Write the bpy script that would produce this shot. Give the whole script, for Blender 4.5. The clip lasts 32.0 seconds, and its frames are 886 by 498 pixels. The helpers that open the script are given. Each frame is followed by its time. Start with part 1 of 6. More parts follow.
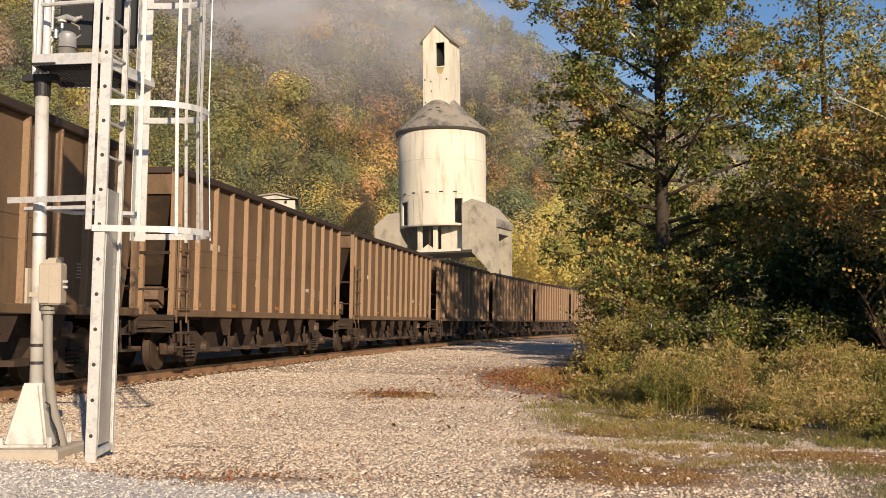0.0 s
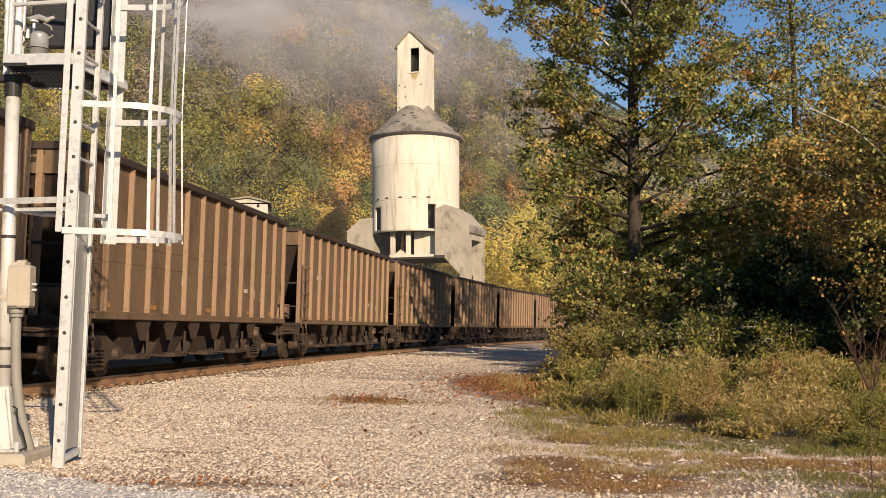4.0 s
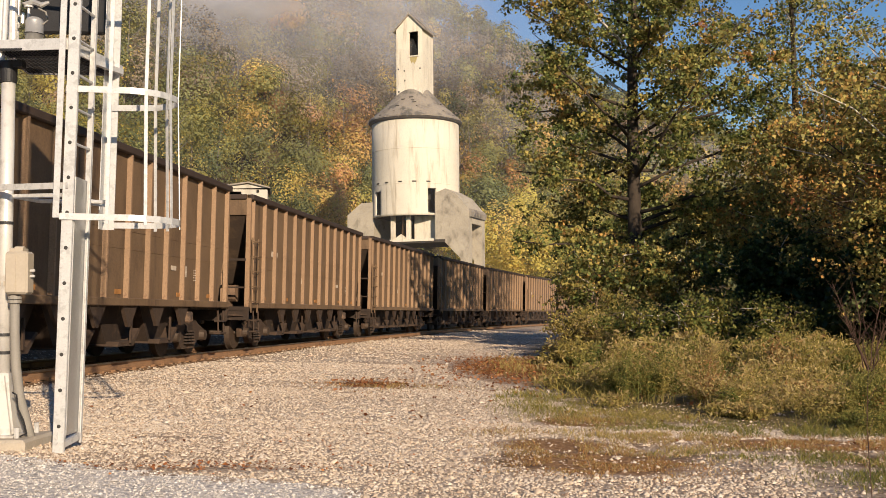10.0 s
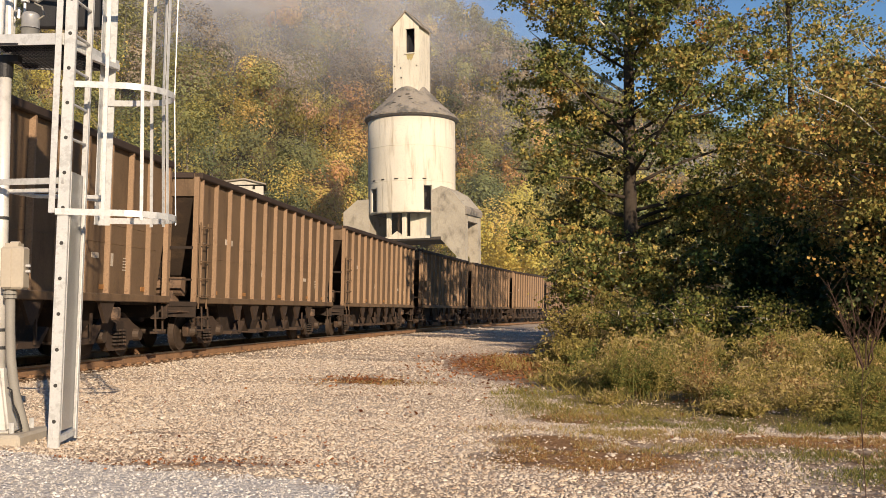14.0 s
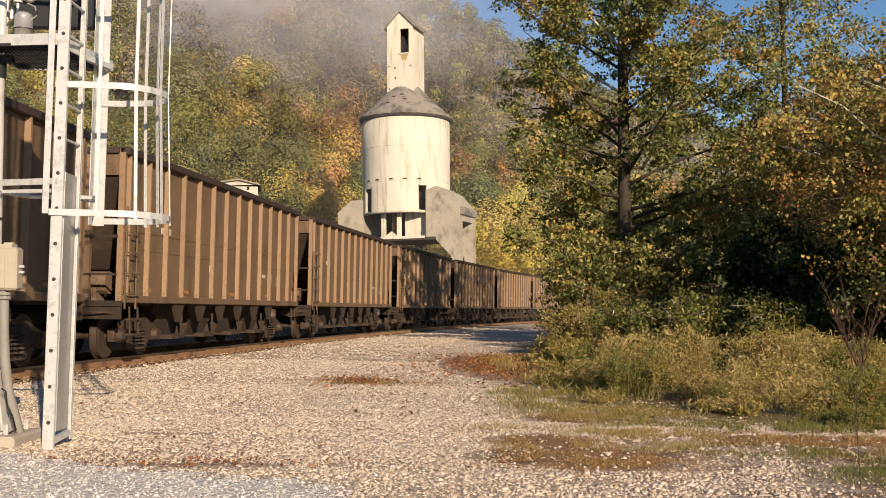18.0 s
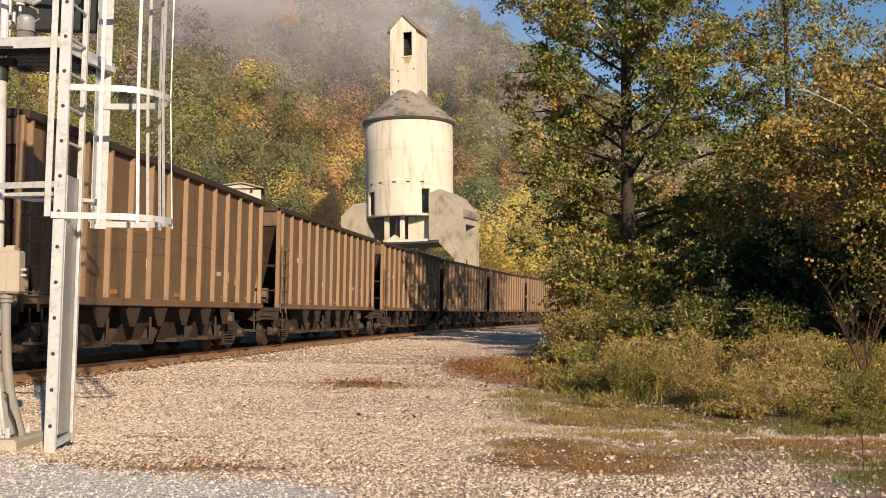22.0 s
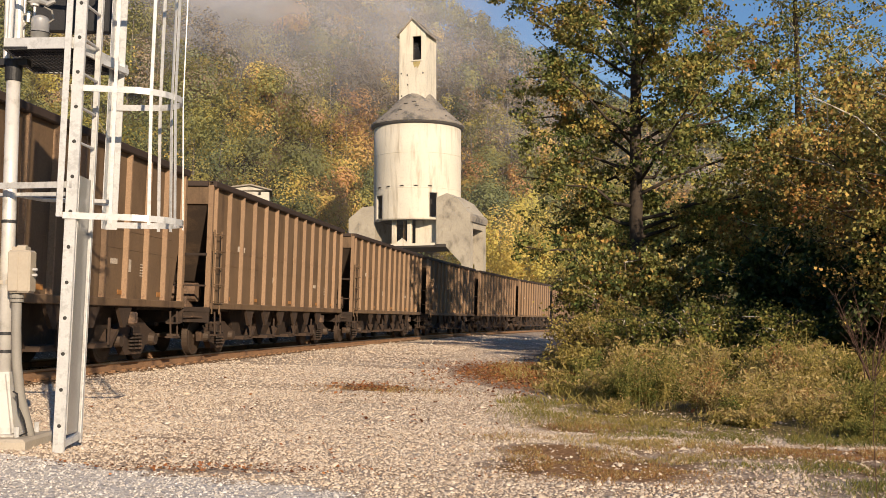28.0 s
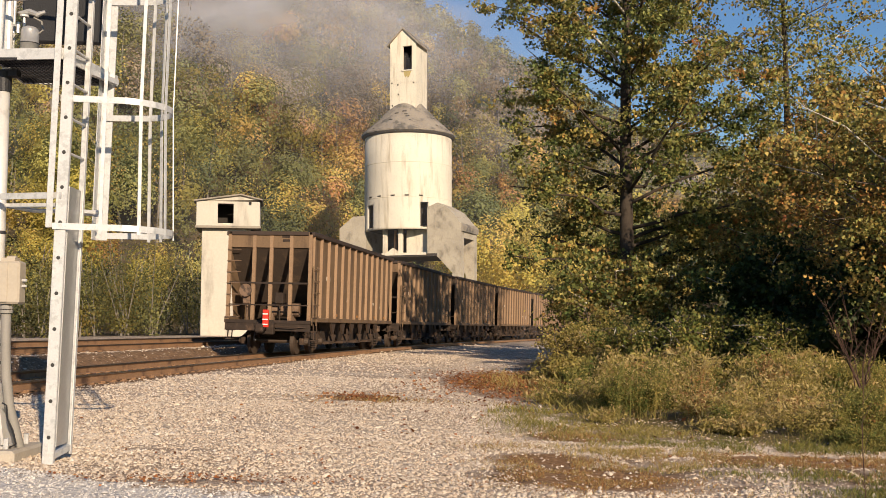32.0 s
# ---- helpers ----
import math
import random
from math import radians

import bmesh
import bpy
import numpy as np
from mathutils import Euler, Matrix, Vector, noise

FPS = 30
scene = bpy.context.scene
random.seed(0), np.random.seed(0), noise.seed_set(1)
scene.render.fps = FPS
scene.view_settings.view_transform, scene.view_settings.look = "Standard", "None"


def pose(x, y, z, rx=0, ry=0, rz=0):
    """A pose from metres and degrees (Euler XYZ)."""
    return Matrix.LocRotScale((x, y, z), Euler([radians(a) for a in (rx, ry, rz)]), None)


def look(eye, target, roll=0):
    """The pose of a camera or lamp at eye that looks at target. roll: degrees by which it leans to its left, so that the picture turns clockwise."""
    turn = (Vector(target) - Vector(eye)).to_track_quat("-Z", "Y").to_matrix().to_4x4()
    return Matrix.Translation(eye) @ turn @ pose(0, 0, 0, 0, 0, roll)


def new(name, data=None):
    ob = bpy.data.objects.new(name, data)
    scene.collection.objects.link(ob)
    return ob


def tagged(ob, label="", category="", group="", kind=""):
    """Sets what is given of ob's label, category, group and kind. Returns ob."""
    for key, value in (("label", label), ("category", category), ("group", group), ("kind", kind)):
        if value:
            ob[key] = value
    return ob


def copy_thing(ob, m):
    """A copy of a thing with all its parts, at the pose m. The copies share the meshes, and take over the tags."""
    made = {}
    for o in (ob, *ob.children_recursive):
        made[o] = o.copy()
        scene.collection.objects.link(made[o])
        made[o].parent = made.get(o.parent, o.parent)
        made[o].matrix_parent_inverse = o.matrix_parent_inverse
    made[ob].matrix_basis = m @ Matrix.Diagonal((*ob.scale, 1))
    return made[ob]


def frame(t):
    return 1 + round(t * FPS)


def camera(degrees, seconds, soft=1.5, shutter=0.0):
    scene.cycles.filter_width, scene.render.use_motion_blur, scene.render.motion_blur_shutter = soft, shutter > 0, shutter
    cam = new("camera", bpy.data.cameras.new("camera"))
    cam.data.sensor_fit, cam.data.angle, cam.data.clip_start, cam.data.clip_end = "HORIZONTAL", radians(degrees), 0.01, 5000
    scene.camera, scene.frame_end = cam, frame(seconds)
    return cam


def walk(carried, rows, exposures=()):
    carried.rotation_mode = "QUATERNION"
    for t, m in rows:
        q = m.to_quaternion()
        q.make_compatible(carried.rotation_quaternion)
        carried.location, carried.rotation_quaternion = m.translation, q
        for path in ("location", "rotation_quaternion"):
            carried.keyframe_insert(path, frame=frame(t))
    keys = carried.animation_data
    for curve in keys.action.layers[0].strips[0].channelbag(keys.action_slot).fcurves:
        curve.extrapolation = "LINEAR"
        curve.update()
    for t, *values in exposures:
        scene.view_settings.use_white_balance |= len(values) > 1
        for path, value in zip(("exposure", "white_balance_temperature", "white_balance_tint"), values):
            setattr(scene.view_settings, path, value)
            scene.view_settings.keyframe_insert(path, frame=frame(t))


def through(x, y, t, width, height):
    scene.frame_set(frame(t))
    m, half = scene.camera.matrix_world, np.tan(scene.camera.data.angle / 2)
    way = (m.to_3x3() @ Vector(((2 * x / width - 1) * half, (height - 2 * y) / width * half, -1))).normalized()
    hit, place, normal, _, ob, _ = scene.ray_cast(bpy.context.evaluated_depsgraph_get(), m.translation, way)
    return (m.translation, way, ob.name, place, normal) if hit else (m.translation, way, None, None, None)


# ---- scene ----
cam = camera(46.0, 32.0, soft=0.85)
PATH = [
    (0, (0.009, -0.033, 1.508), (-0.058, 1.961, 1.654), -0.5),
    (0.5, (0.003, -0.029, 1.507), (-0.059, 1.964, 1.655), -0.4),
    (1, (0.003, -0.024, 1.506), (-0.052, 1.969, 1.656), -0.4),
    (1.5, (0.001, -0.031, 1.513), (-0.044, 1.963, 1.663), -0.4),
    (2, (0.0, -0.034, 1.51), (-0.038, 1.96, 1.663), -0.4),
    (2.5, (0.002, -0.032, 1.512), (-0.03, 1.962, 1.665), -0.2),
    (3, (0.01, -0.029, 1.506), (-0.014, 1.965, 1.66), -0.2),
    (3.5, (0.0, -0.024, 1.513), (-0.014, 1.97, 1.67), -0.1),
    (5.5, (0.005, -0.031, 1.508), (-0.016, 1.963, 1.66), -0.1),
    (6, (0.011, -0.032, 1.508), (-0.013, 1.962, 1.66), -0.2),
    (6.5, (0.019, -0.031, 1.505), (-0.003, 1.963, 1.658), -0.3),
    (7, (0.024, -0.022, 1.505), (0.007, 1.972, 1.653), -0.5),
    (7.5, (0.024, -0.025, 1.502), (0.01, 1.97, 1.648), -0.7),
    (8, (0.032, -0.037, 1.505), (0.025, 1.958, 1.647), -0.8),
    (8.5, (0.028, -0.028, 1.504), (0.027, 1.967, 1.638), -0.7),
    (9, (0.031, -0.022, 1.501), (0.023, 1.974, 1.627), -0.7),
    (9.5, (0.024, -0.02, 1.5), (0.011, 1.977, 1.623), -0.6),
    (10, (0.023, -0.013, 1.505), (0.007, 1.983, 1.631), -0.5),
    (10.5, (0.026, -0.013, 1.503), (0.01, 1.982, 1.641), -0.5),
    (11, (0.028, -0.021, 1.507), (0.015, 1.974, 1.651), -0.5),
    (11.5, (0.023, -0.021, 1.5), (0.016, 1.974, 1.645), -0.5),
    (12, (0.025, -0.021, 1.497), (0.014, 1.974, 1.639), -0.4),
    (12.5, (0.025, -0.025, 1.497), (0.013, 1.97, 1.633), -0.4),
    (13, (0.021, -0.023, 1.498), (0.013, 1.973, 1.629), -0.4),
    (13.5, (0.018, -0.016, 1.498), (0.013, 1.98, 1.624), -0.3),
    (14, (0.021, -0.018, 1.498), (0.013, 1.979, 1.619), -0.3),
    (14.5, (0.019, -0.023, 1.494), (0.014, 1.974, 1.611), -0.3),
    (16.5, (0.017, -0.01, 1.498), (0.014, 1.986, 1.617), -0.3),
    (17, (0.018, -0.009, 1.498), (0.014, 1.987, 1.617), -0.3),
    (17.5, (0.017, -0.005, 1.497), (0.017, 1.992, 1.617), -0.4),
    (18, (0.021, -0.012, 1.493), (0.023, 1.985, 1.614), -0.5),
    (18.5, (0.02, -0.006, 1.497), (0.028, 1.99, 1.614), -0.6),
    (19, (0.023, -0.001, 1.497), (0.036, 1.996, 1.611), -0.6),
    (19.5, (0.019, 0.001, 1.498), (0.034, 1.998, 1.615), -0.5),
    (20, (0.015, 0.001, 1.5), (0.024, 1.996, 1.628), -0.4),
    (20.5, (0.016, 0.011, 1.496), (0.018, 2.006, 1.63), -0.4),
    (21, (0.022, 0.004, 1.494), (0.022, 2.0, 1.624), -0.5),
    (21.5, (0.023, 0.007, 1.495), (0.023, 2.003, 1.623), -0.6),
    (22, (0.026, 0.011, 1.493), (0.022, 2.007, 1.62), -0.5),
    (22.5, (0.026, 0.005, 1.494), (0.026, 2.001, 1.62), -0.6),
    (23, (0.02, 0.002, 1.495), (0.018, 1.998, 1.623), -0.6),
    (23.5, (0.02, -0.006, 1.499), (0.019, 1.99, 1.63), -0.5),
    (24, (0.016, -0.005, 1.493), (0.01, 1.99, 1.627), -0.5),
    (24.5, (0.018, 0.006, 1.493), (0.015, 2.002, 1.624), -0.5),
    (25, (0.012, 0.011, 1.491), (0.013, 2.007, 1.616), -0.4),
    (25.5, (0.006, 0.033, 1.491), (0.01, 2.029, 1.604), -0.2),
    (27.5, (-0.009, 0.013, 1.499), (-0.025, 2.008, 1.628), 0.3),
    (28, (-0.005, 0.011, 1.498), (-0.022, 2.006, 1.633), 0.2),
    (28.5, (0.0, 0.003, 1.501), (-0.016, 1.998, 1.645), 0.1),
    (29, (0.004, 0.0, 1.501), (-0.011, 1.994, 1.653), -0.0),
    (29.5, (0.003, -0.006, 1.501), (-0.008, 1.988, 1.661), -0.2),
    (30, (0.0, -0.007, 1.504), (-0.008, 1.987, 1.668), -0.2),
    (30.5, (0.001, -0.013, 1.501), (-0.005, 1.98, 1.665), -0.1),
    (31, (0.0, -0.007, 1.501), (-0.005, 1.987, 1.66), -0.0),
    (31.5, (0.002, 0.001, 1.494), (-0.003, 1.995, 1.646), -0.0),
    (32, (0.001, 0.0, 1.5), (0.001, 1.994, 1.653), 0.0),
]
walk(cam, [(t, look(e, a, r)) for t, e, a, r in PATH])

# ---- world, sun ----
world = bpy.data.worlds.new("sky_world")
scene.world = world
world.use_nodes = True
SUN_AZ, SUN_EL = 22.0, 18.5     # the sun stands behind the camera, to its right
sky = world.node_tree.nodes.new("ShaderNodeTexSky")
sky.sky_type = "NISHITA"
sky.sun_disc = False
sky.sun_elevation = radians(SUN_EL)
sky.sun_rotation = radians(180 - SUN_AZ)
sky.altitude = 900
sky.air_density, sky.dust_density, sky.ozone_density = 1.35, 0.0, 3.2
back = world.node_tree.nodes["Background"]
back.inputs["Strength"].default_value = 0.08
clear = world.node_tree.nodes.new("ShaderNodeHueSaturation")
clear.inputs["Hue"].default_value = 0.512
clear.inputs["Saturation"].default_value = 1.2
world.node_tree.links.new(sky.outputs[0], clear.inputs["Color"])
world.node_tree.links.new(clear.outputs[0], back.inputs["Color"])
sun_data = bpy.data.lights.new("sun", "SUN")
sun_data.energy, sun_data.angle, sun_data.color = 5.0, radians(0.5), (1.0, 0.805, 0.59)
sun = new("sun", sun_data)
az = radians(SUN_AZ)
sun.matrix_world = look((60 * math.sin(az), -60 * math.cos(az), 60 * math.tan(radians(SUN_EL))), (0, 0, 0))
scene.view_settings.exposure = 0.42

# ---- materials ----
def material(name, colour, rough=0.8, metal=0.0, vary=0.25, scale=6.0, fine=60.0, bump=0.3, dist=0.01, stain=None, stain_at=(0.5, 0.65), stain_scale=1.2,
             per_object=0.0, per_island=0.0, stretch=(1, 1, 1), spec=0.4, stain_stretch=(1, 1, 1)):
    """Two scales of grain over a base colour, an optional stain colour with its own shape, and bump."""
    m = bpy.data.materials.new(name)
    m.use_nodes = True
    nt = m.node_tree
    N, L = nt.nodes.new, nt.links.new
    bsdf = nt.nodes["Principled BSDF"]
    bsdf.inputs["Roughness"].default_value = rough
    bsdf.inputs["Metallic"].default_value = metal
    bsdf.inputs["Specular IOR Level"].default_value = spec
    tc = N("ShaderNodeTexCoord")
    mp = N("ShaderNodeMapping")
    mp.inputs["Scale"].default_value = stretch
    L(tc.outputs["Object"], mp.inputs["Vector"])
    n1 = N("ShaderNodeTexNoise")
    n1.inputs["Scale"].default_value, n1.inputs["Detail"].default_value = scale, 5
    n2 = N("ShaderNodeTexNoise")
    n2.inputs["Scale"].default_value, n2.inputs["Detail"].default_value = fine, 3
    L(mp.outputs[0], n1.inputs["Vector"])
    L(mp.outputs[0], n2.inputs["Vector"])
    add = N("ShaderNodeMath")
    add.operation = "ADD"
    L(n1.outputs["Fac"], add.inputs[0])
    L(n2.outputs["Fac"], add.inputs[1])
    val = N("ShaderNodeMapRange")
    val.inputs["From Min"].default_value, val.inputs["From Max"].default_value = 0.6, 1.4
    val.inputs["To Min"].default_value, val.inputs["To Max"].default_value = 1 - vary, 1 + vary
    L(add.outputs[0], val.inputs["Value"])
    last = val.outputs[0]
    for amount, node, out in ((per_object, "ShaderNodeObjectInfo", "Random"), (per_island, "ShaderNodeNewGeometry", "Random Per Island")):
        if amount:
            o = N(node)
            r = N("ShaderNodeMapRange")
            r.inputs["To Min"].default_value, r.inputs["To Max"].default_value = 1 - amount, 1 + amount
            L(o.outputs[out], r.inputs["Value"])
            mul = N("ShaderNodeMath")
            mul.operation = "MULTIPLY"
            L(last, mul.inputs[0])
            L(r.outputs[0], mul.inputs[1])
            last = mul.outputs[0]
    hsv = N("ShaderNodeHueSaturation")
    L(last, hsv.inputs["Value"])
    hsv.inputs["Color"].default_value = (*colour, 1)
    if stain:
        n3 = N("ShaderNodeTexNoise")
        n3.inputs["Scale"].default_value, n3.inputs["Detail"].default_value, n3.inputs["Roughness"].default_value = stain_scale, 6, 0.65
        mp3 = N("ShaderNodeMapping")
        mp3.inputs["Scale"].default_value = stain_stretch
        L(tc.outputs["Object"], mp3.inputs["Vector"])
        L(mp3.outputs[0], n3.inputs["Vector"])
        r = N("ShaderNodeMapRange")
        r.interpolation_type = "SMOOTHSTEP"
        r.inputs["From Min"].default_value, r.inputs["From Max"].default_value = stain_at
        L(n3.outputs["Fac"], r.inputs["Value"])
        mix = N("ShaderNodeMix")
        mix.data_type = "RGBA"
        mix.inputs[6].default_value, mix.inputs[7].default_value = (*colour, 1), (*stain, 1)
        L(r.outputs[0], mix.inputs[0])
        L(mix.outputs[2], hsv.inputs["Color"])
    L(hsv.outputs[0], bsdf.inputs["Base Color"])
    if bump:
        b = N("ShaderNodeBump")
        b.inputs["Strength"].default_value, b.inputs["Distance"].default_value = bump, dist
        L(add.outputs[0], b.inputs["Height"])
        L(b.outputs[0], bsdf.inputs["Normal"])
    return m


def leafy(name, stops, spread=0.35, through=0.25, rough=0.55, species=False, stray=0.22):
    """Foliage: the plant's tone picks a colour from the stops, each leaf varies a little, and light passes through."""
    m = bpy.data.materials.new(name)
    m.use_nodes = True
    nt = m.node_tree
    N, L = nt.nodes.new, nt.links.new
    bsdf = nt.nodes["Principled BSDF"]
    bsdf.inputs["Roughness"].default_value = rough
    bsdf.inputs["Specular IOR Level"].default_value = 0.25
    at = N("ShaderNodeAttribute")
    at.attribute_name = "tone"
    geo = N("ShaderNodeNewGeometry")
    ma = N("ShaderNodeMath")
    ma.operation = "MULTIPLY_ADD"
    ma.inputs[1].default_value = stray
    L(geo.outputs["Random Per Island"], ma.inputs[0])
    L(at.outputs["Fac"], ma.inputs[2])
    sub = N("ShaderNodeMath")
    sub.operation = "SUBTRACT"
    sub.inputs[1].default_value = stray / 2
    L(ma.outputs[0], sub.inputs[0])
    ramp = N("ShaderNodeValToRGB")
    el = ramp.color_ramp.elements
    while len(el) < len(stops):
        el.new(0.5)
    for e, (p, c) in zip(el, stops):
        e.position, e.color = p, (*c, 1)
    L(sub.outputs[0], ramp.inputs["Fac"])
    val = N("ShaderNodeMapRange")
    val.inputs["To Min"].default_value, val.inputs["To Max"].default_value = 1 - spread, 1 + spread
    va = N("ShaderNodeAttribute")
    va.attribute_name = "lightness"
    wn = N("ShaderNodeTexWhiteNoise")
    wn.noise_dimensions = "1D"
    L(geo.outputs["Random Per Island"], wn.inputs["W"])
    L(wn.outputs["Value"], val.inputs["Value"])
    hsv = N("ShaderNodeHueSaturation")
    L(ramp.outputs[0], hsv.inputs["Color"])
    if species:
        mv = N("ShaderNodeMath")
        mv.operation = "MULTIPLY"
        L(val.outputs[0], mv.inputs[0])
        L(va.outputs["Fac"], mv.inputs[1])
        L(mv.outputs[0], hsv.inputs["Value"])
    else:
        L(val.outputs[0], hsv.inputs["Value"])
    L(hsv.outputs[0], bsdf.inputs["Base Color"])
    tr = N("ShaderNodeBsdfTranslucent")
    L(hsv.outputs[0], tr.inputs["Color"])
    mx = N("ShaderNodeMixShader")
    mx.inputs[0].default_value = through
    L(bsdf.outputs[0], mx.inputs[1])
    L(tr.outputs[0], mx.inputs[2])
    L(mx.outputs[0], nt.nodes["Material Output"].inputs["Surface"])
    return m


BROWN = material("weathered_brown_paint", (0.158, 0.1, 0.055), 0.75, vary=0.22, scale=1.3, fine=25, bump=0.15, dist=0.004,
                 stain=(0.075, 0.045, 0.026), stain_at=(0.48, 0.72), stain_scale=0.9, stain_stretch=(1.6, 1.6, 0.35), per_object=0.06)
RIBPAINT = material("dusty_tan_rib_paint", (0.255, 0.163, 0.095), 0.75, vary=0.25, scale=3, fine=40, bump=0.15, dist=0.003,
                    stain=(0.12, 0.062, 0.036), stain_at=(0.52, 0.7), stain_scale=3.0, per_object=0.1)
COALED = material("coal_dusted_steel", (0.05, 0.034, 0.024), 0.8, vary=0.3, scale=2, fine=30, bump=0.2, dist=0.004, stain=(0.11, 0.07, 0.042), stain_at=(0.5, 0.75), stain_scale=1.5)
CHORD = material("dark_brown_paint", (0.045, 0.029, 0.021), 0.75, vary=0.3, scale=3, fine=40, bump=0.2, dist=0.004)
GRIME = material("grimy_steel", (0.03, 0.019, 0.013), 0.8, vary=0.35, scale=4, fine=50, bump=0.3, dist=0.004, stain=(0.075, 0.045, 0.028), stain_at=(0.52, 0.72), stain_scale=3.0)
WHEEL = material("worn_wheel_steel", (0.07, 0.048, 0.034), 0.6, 0.25, vary=0.3, scale=5, fine=60, bump=0.1)
TREAD = material("polished_tread_steel", (0.5, 0.48, 0.46), 0.25, 1.0, vary=0.1)
CAST = material("sooty_cast_steel", (0.05, 0.031, 0.02), 0.85, vary=0.35, scale=5, fine=50, bump=0.3, dist=0.004, stain=(0.11, 0.066, 0.04), stain_at=(0.55, 0.72), stain_scale=3.0)
DUST = material("dusty_brown_cast_steel", (0.17, 0.108, 0.07), 0.85, vary=0.3, scale=5, fine=50, bump=0.3, dist=0.004, stain=(0.05, 0.035, 0.027), stain_at=(0.5, 0.65), stain_scale=3.5)
RUST = material("rusty_rail_steel", (0.27, 0.155, 0.082), 0.85, vary=0.3, scale=4, fine=60, bump=0.25, dist=0.004, stain=(0.1, 0.055, 0.035), stain_at=(0.5, 0.7), stain_scale=2.0)
RAILTOP = material("worn_rail_head", (0.22, 0.18, 0.15), 0.35, 0.9, vary=0.2)
TIE = material("weathered_tie_wood", (0.11, 0.075, 0.052), 0.9, vary=0.35, scale=3, fine=40, bump=0.5, dist=0.01, stretch=(1, 6, 6), per_object=0.3)
CONCRETE = material("weathered_concrete", (0.67, 0.615, 0.505), 0.9, vary=0.1, scale=0.5, fine=8, bump=0.25, dist=0.02,
                    stain=(0.42, 0.36, 0.265), stain_at=(0.48, 0.74), stain_scale=1.5, stain_stretch=(1.3, 1.3, 0.14))
OLDCONC = material("grey_mossy_concrete", (0.4, 0.355, 0.28), 0.92, vary=0.2, scale=0.7, fine=9, bump=0.4, dist=0.03,
                   stain=(0.14, 0.12, 0.09), stain_at=(0.48, 0.8), stain_scale=0.9, stain_stretch=(1.2, 1.2, 0.9))
ROOFCONC = material("grey_roof_concrete", (0.27, 0.235, 0.19), 0.9, vary=0.2, scale=0.7, fine=10, bump=0.4, dist=0.03,
                    stain=(0.12, 0.11, 0.095), stain_at=(0.5, 0.65), stain_scale=0.8)
WHITEWASH = material("faded_white_concrete", (0.5, 0.46, 0.39), 0.9, vary=0.1, scale=0.8, fine=12, bump=0.2, dist=0.01,
                     stain=(0.27, 0.25, 0.21), stain_at=(0.48, 0.72), stain_scale=0.6, stain_stretch=(1.2, 1.2, 0.3))
# near-black that stands in for shade inside openings, also on the lamp stub
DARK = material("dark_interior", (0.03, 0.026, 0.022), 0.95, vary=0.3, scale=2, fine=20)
# one near-black for eave ring, bay slab, wall brackets and some roof slabs
NEARBLACK = material("soot_stained_eave", (0.05, 0.043, 0.036), 0.95, vary=0.4, scale=2, fine=15)
GALV = material("galvanised_steel", (0.56, 0.56, 0.55), 0.45, 0.25, vary=0.12, scale=8, fine=60, bump=0.05, dist=0.002,
                stain=(0.46, 0.46, 0.45), stain_at=(0.5, 0.62), stain_scale=14)
SHIELD = material("dull_galvanised_sheet", (0.48, 0.475, 0.46), 0.38, 0.55, vary=0.12, scale=3, fine=40, bump=0.05, dist=0.002)
ALU = material("brushed_aluminium", (0.66, 0.64, 0.6), 0.42, 0.25, vary=0.07, scale=4, fine=50, bump=0.04, dist=0.002,
               stain=(0.38, 0.36, 0.32), stain_at=(0.5, 0.7), stain_scale=3)
BOLT = material("dark_bolt_hole", (0.05, 0.048, 0.045), 0.6, 0.4)
PLASTIC = material("beige_grey_enclosure", (0.4, 0.35, 0.28), 0.5, vary=0.08, scale=4, fine=40, bump=0.05, dist=0.002)
HOSE = material("grey_conduit_hose", (0.24, 0.225, 0.2), 0.65, vary=0.12, scale=5, fine=80, bump=0.2, dist=0.003)
BLACK = material("black_painted_metal", (0.018, 0.018, 0.02), 0.55, vary=0.2)
BAND = material("black_strap", (0.03, 0.03, 0.032), 0.6)
BASECONC = material("pale_footing_concrete", (0.42, 0.37, 0.3), 0.9, vary=0.15, scale=5, fine=50, bump=0.4, dist=0.006)
REDPLATE = material("red_marker_plastic", (0.55, 0.035, 0.02), 0.45, vary=0.08)
WHITEPLATE = material("white_paint", (0.75, 0.73, 0.68), 0.6, vary=0.1)
STENCIL = material("faded_white_stencil", (0.5, 0.42, 0.33), 0.8, vary=0.35, scale=14, fine=60)
ORANGE = material("orange_reflector_tape", (0.36, 0.165, 0.05), 0.55, vary=0.25, scale=12)
BARK = material("mottled_sycamore_bark", (0.045, 0.033, 0.023), 0.9, vary=0.3, scale=6, fine=50, bump=0.6, dist=0.02, stain=(0.09, 0.07, 0.052), stain_at=(0.58, 0.68), stain_scale=3.0, stain_stretch=(1, 1, 0.5))
PALEBARK = material("pale_sycamore_bark", (0.6, 0.55, 0.46), 0.85, vary=0.15, scale=6, fine=50, bump=0.3, dist=0.01, stain=(0.25, 0.2, 0.15), stain_at=(0.5, 0.6), stain_scale=5.0)
TWIG = material("dark_twig_bark", (0.1, 0.075, 0.055), 0.9, vary=0.3, scale=6, fine=50, bump=0.4, dist=0.01)
REDTWIG = material("reddish_twig_bark", (0.07, 0.038, 0.026), 0.9, vary=0.3, scale=6, fine=50, bump=0.3, dist=0.006)
